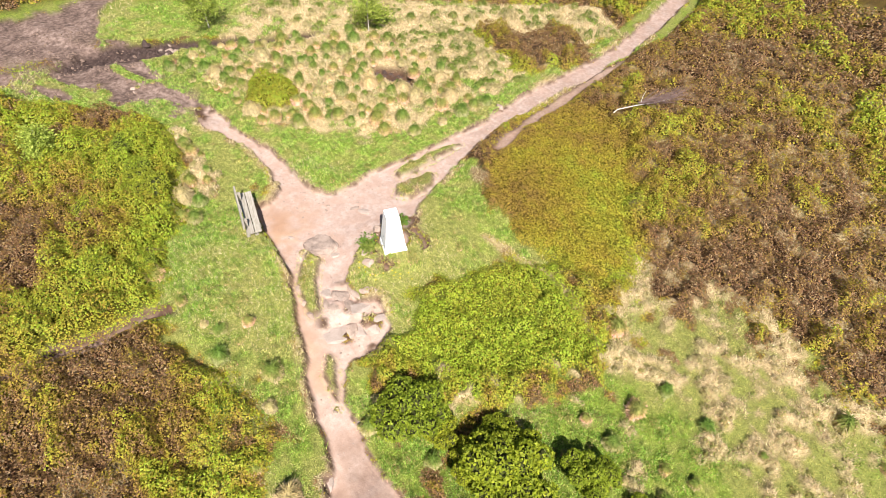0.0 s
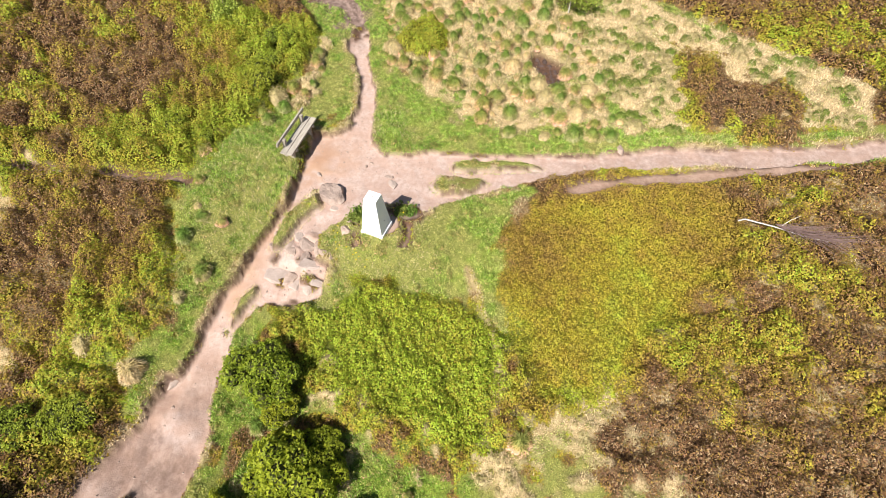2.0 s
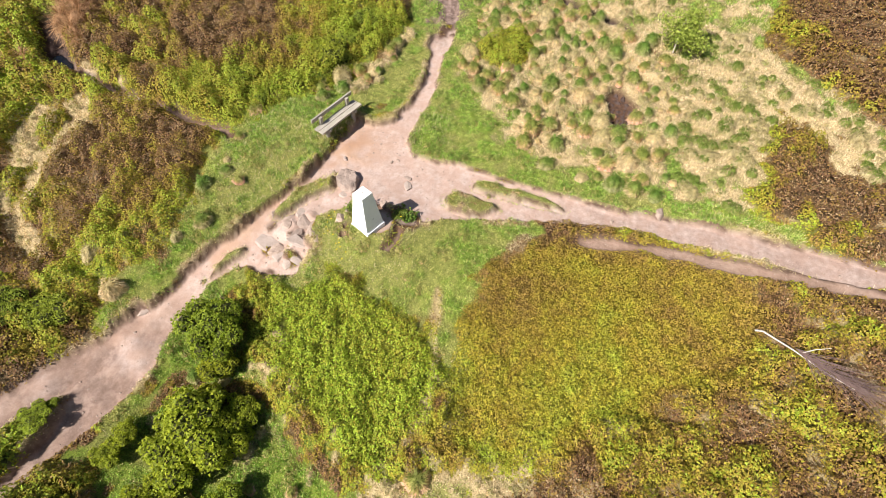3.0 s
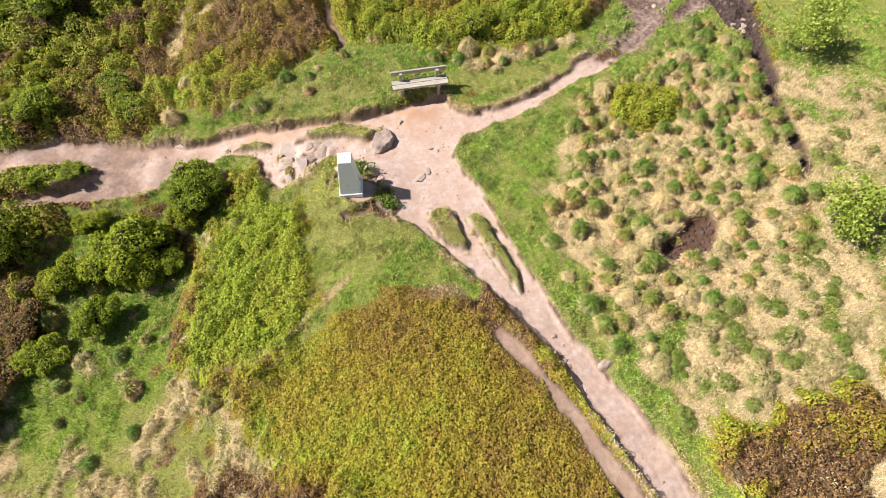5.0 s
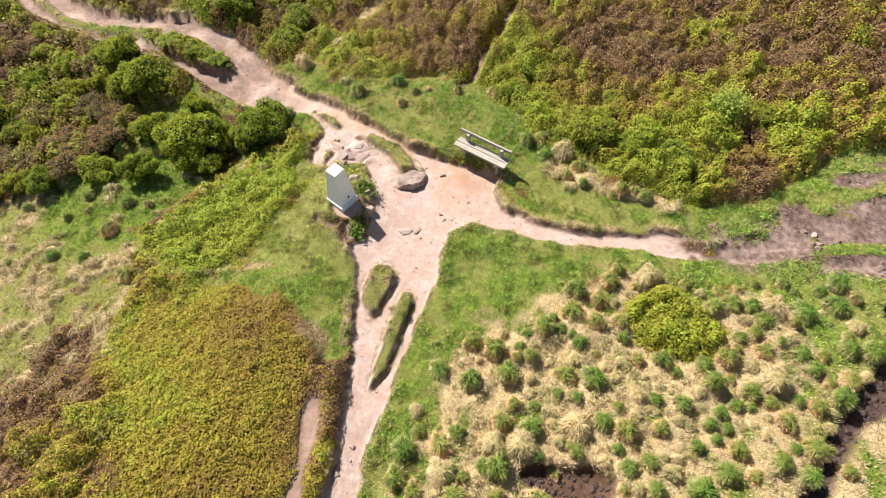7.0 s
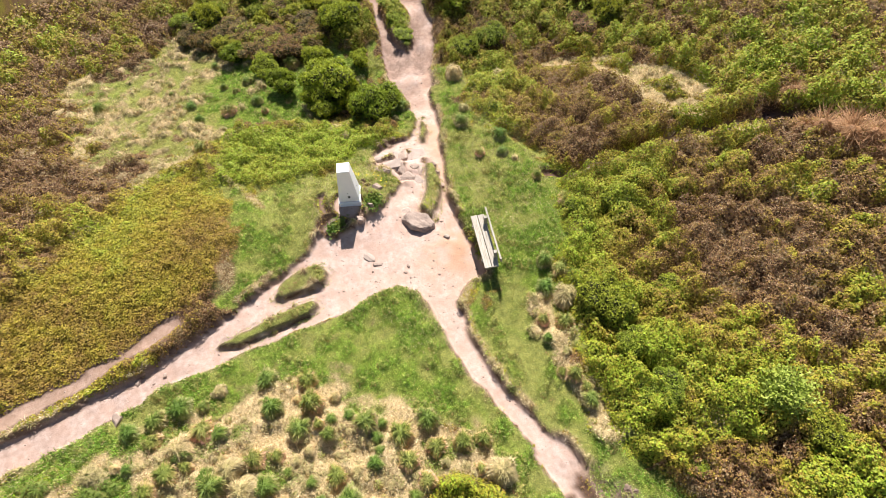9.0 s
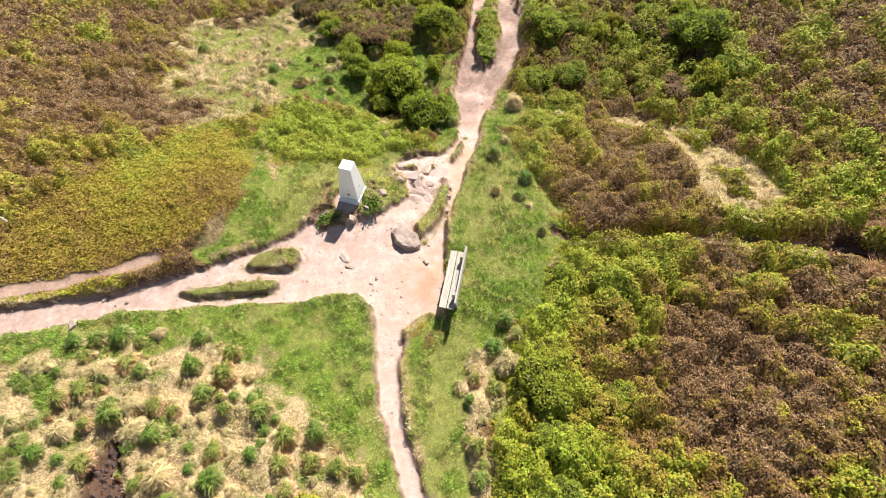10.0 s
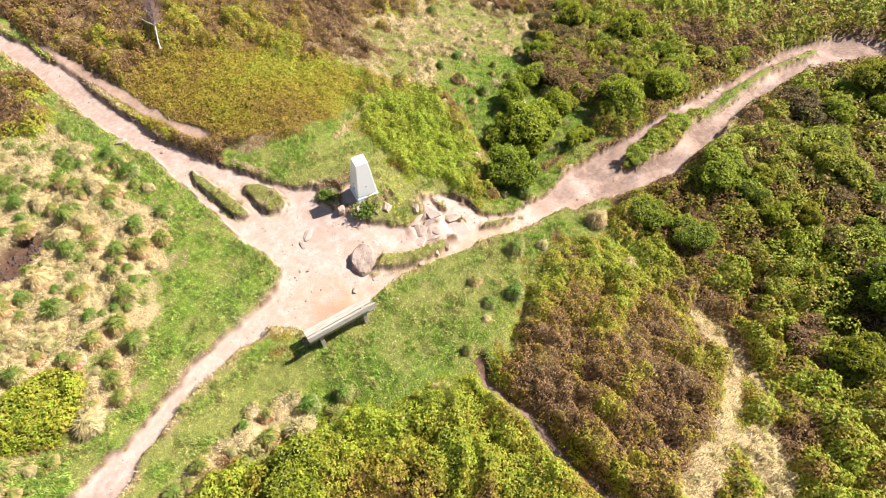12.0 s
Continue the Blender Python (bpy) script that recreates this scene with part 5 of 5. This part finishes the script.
def plant_small_tufts(name, seed, field, count, material, low, label, least=0.05, most=0.13, n=46):
    """Small domes of grass, too many to count, in one mesh."""
    rng = np.random.RandomState(seed)
    x, y, far = scatter(rng, 40000, field, 0.2, (-20, 14, -13, 16), 14.0)
    x, y = x[:count], y[:count]
    r = rng.uniform(least, most, len(x))
    k = np.repeat(np.arange(len(x)), n)
    polar, a = np.arccos(1 - rng.rand(len(k)) * 0.95), rng.uniform(0, 2 * np.pi, len(k))
    tall = np.repeat(rng.uniform(0.8, 1.5, len(x)), n)

    def spot(p, b, out):
        return np.stack([np.sin(p) * np.cos(b), np.sin(p) * np.sin(b), np.cos(p) * tall], 1) * (r[k] * out)[:, None]
    root = spot(polar, a, 0.85)
    tip = spot(np.minimum(polar + rng.uniform(0.3, 0.8, len(k)), 1.7), a + rng.normal(0, 0.3, len(k)), rng.uniform(1.0, 1.3, len(k)))
    across = np.cross(tip - root, root + (0, 0, 1e-3))
    across *= (rng.uniform(0.007, 0.013, len(k)) / (np.linalg.norm(across, axis=1) + 1e-9))[:, None]
    base = np.stack([x, y, soil(x, y) - 0.01], 1)[k]
    v = np.stack([root - across, root + across, tip], 1) + base[:, None, :]
    me = mesh_of(name, v.reshape(-1, 3), np.arange(3 * len(k)).reshape(-1, 3), material)
    keep(me, "skirt", np.repeat(low + polar / 2.2, 3))
    tagged(new(name, me), label, "grass", kind="stuff")


# ---------------------------------------------------------------- small trees
def build_sapling(x, y, tall, wide, seed, label):
    rng = np.random.RandomState(seed)
    g = soil_at(x, y)
    p = thing("birch_sapling", pose(x, y, g), label, "tree", "birch saplings")
    bm = bmesh.new()
    tube(bm, [(0, 0, -0.2), (0.02, 0.01, tall * 0.35), (0.05, -0.02, tall * 0.7), (0.03, 0.03, tall)], [0.035, 0.026, 0.015, 0.005], 7)
    part("trunk", bm, BARK, p)
    tips = []
    bm = bmesh.new()
    for k in range(26):
        a, h0 = rng.uniform(0, 6.28), tall * rng.uniform(0.1, 0.9)
        ln = wide * rng.uniform(0.5, 1.0) * (1.15 - 0.6 * h0 / tall)
        q = [(0, 0, h0), (ln * 0.5 * math.cos(a), ln * 0.5 * math.sin(a), h0 + ln * 0.3), (ln * math.cos(a), ln * math.sin(a), h0 + ln * rng.uniform(0.3, 0.7))]
        tube(bm, q, [0.012, 0.008, 0.003], 4)
        tips += [np.array(q[1]), np.array(q[2]), (np.array(q[1]) + np.array(q[2])) / 2]
    part("limbs", bm, TWIG, p)
    tips = np.array(tips)
    pts = np.repeat(tips, 52, 0) + rng.normal(0, 0.16, (len(tips) * 52, 3))
    pts[:, 2] = np.maximum(pts[:, 2], 0.05)
    v, f = leaves(rng, pts, 0.040 * rng.uniform(0.7, 1.3, len(pts)), (0, 0, 0.4), 0.6)
    mesh_part("crown", mesh_of("crown", v, f, BIRCHLEAF), p)


def build_fallen_birch():
    rng = np.random.RandomState(23)
    a, b = Vector((-0.28, 10.03, 0.20)), Vector((1.0, 12.53, 0.46))
    way = (b - a).normalized()
    p = thing("fallen_birch", Matrix.Translation(a), "bare white-barked birch leaning low over brown heather", "tree")
    bm = bmesh.new()
    tube(bm, [-way * 0.12 + Vector((0, 0, -0.12)), (0, 0, 0), way * 0.7 + Vector((0, 0, 0.03)), way * 1.4 + Vector((0.03, 0, 0.02)), way * 2.0 + Vector((0, 0, 0.04))], [0.026, 0.021, 0.017, 0.012, 0.005], 8)
    part("trunk", bm, BARK, p)
    across = way.cross(Vector((0, 0, 1))).normalized()
    bm = bmesh.new()
    start = way * 0.85 + Vector((0, 0, 0.12))
    tube(bm, [start, start + way * 0.15 - across * 0.22 + Vector((0, 0, 0.08)), start + way * 0.35 - across * 0.42 + Vector((0, 0, 0.15))], [0.014, 0.011, 0.005], 6)
    part("stub_limb", bm, BARK, p)
    bm = bmesh.new()
    for k in range(150):
        s = rng.uniform(0.7, 2.0)
        o = way * s + Vector((0, 0, 0.12))
        side = rng.normal(0, 0.32)
        ln = rng.uniform(0.5, 1.25)
        e = o + (way + across * side + Vector((0, 0, rng.normal(0.12, 0.2)))).normalized() * ln
        m = (o + e) / 2 + Vector((0, 0, -0.03)) + across * rng.normal(0, 0.03)
        tube(bm, [o, m, e], [0.008, 0.0055, 0.0025], 4)
    part("twig_fan", bm, TWIG, p, "fan of fine purplish-brown twigs")


def build_dandelions():
    rng = np.random.RandomState(29)
    first = None
    spots = [(0.55, -0.95), (0.45, -1.1), (0.66, -1.02), (0.30, -1.15), (0.05, -1.18), (-0.1, -1.1), (0.15, -1.05), (0.79, -0.46), (0.9, -0.4), (0.85, -0.58), (0.72, -0.52), (0.98, -0.5), (1.0, -0.2), (1.18, -0.23), (0.6, -0.8), (-0.72, 0.45), (-0.78, 0.62), (-0.66, 0.7)]
    for x, y in spots:
        m = pose(x, y, soil_at(x, y), rng.uniform(-15, 15), rng.uniform(-15, 15), rng.uniform(0, 360))
        if first is None:
            first = thing("dandelion", m, "yellow dandelion flower in short grass", "flower", "dandelions by the pillar")
            bm = bmesh.new()
            tube(bm, [(0, 0, -0.02), (0.005, 0, 0.05), (0, 0, 0.10)], [0.004, 0.003, 0.003], 5)
            part("stalk", bm, TUSSOCK, first)
            bm = bmesh.new()
            bmesh.ops.create_cone(bm, cap_ends=True, segments=10, radius1=0.010, radius2=0.021, depth=0.014, matrix=Matrix.Translation((0, 0, 0.105)))
            part("flower_head", bm, YELLOW, first)
        else:
            copy_thing(first, m)
    # leafy weeds at the foot of the pillar
    for x, y, r in ((-0.55, -0.55, 0.26), (-0.72, 0.60, 0.24), (-0.80, 0.85, 0.20), (-0.35, -0.62, 0.2)):
        pts = rng.normal(0, 1, (260, 3)) * (r * 0.5, r * 0.5, 0.05)
        pts[:, 2] = np.abs(pts[:, 2]) + 0.03
        v, f = leaves(rng, pts, 0.04 * rng.uniform(0.6, 1.3, len(pts)), (0, 0, 0.6), 0.6)
        w = thing("weed_clump", pose(x, y, soil_at(x, y)), "leafy green weed clump at the pillar's foot", "weed", "weeds by the pillar")
        mesh_part("foliage", mesh_of("foliage", v, f, TUSSOCK), w)


build_pillar()
build_bench()
build_stones()
place_bushes()
build_sapling(-11.5, 6.65, 1.35, 0.95, 31, "small birch sapling in fresh pale green leaf")
build_sapling(-16.0, 1.1, 1.7, 1.15, 32, "bushy birch sapling in fresh pale green leaf")
build_sapling(-10.2, -6.7, 1.2, 0.42, 33, "slender birch sapling among bilberry")
build_fallen_birch()
place_tussocks()
build_pool()
plant_small_tufts("small_straw_tufts", 41, smooth(dry, 0.3, 0.7) * smooth(TUFT, 0.38, 0.6), 1500, MIXED, 0.1, "low tufts of bleached moor grass")
plant_small_tufts("small_green_tufts", 42, np.maximum(0.25 * smooth(dry, 0.3, 0.7), smooth(turf, 0.3, 0.7) * smooth(TUFT, 0.5, 0.62)), 1100, TUSSOCK, 0.0, "low tufts of dark green grass")
NW_FIELD = smooth(inside(DRY_NW), -0.1, 0.3) * (1 - smooth(inside(DRY_W), -0.3, 0.0)) * smooth(dry + turf, 0.3, 0.7)
plant_small_tufts("outer_green_tussocks", 43, NW_FIELD * smooth(TUFT, 0.42, 0.6), 170, TUSSOCK, 0.0, "dome-shaped green tussocks spread over far straw", 0.10, 0.24, 200)
plant_small_tufts("outer_straw_tussocks", 44, NW_FIELD * smooth(TUFT, 0.40, 0.6), 150, MIXED, 0.1, "pale straw tussocks spread over the far moor", 0.10, 0.24, 200)
build_dandelions()
build_pebbles()
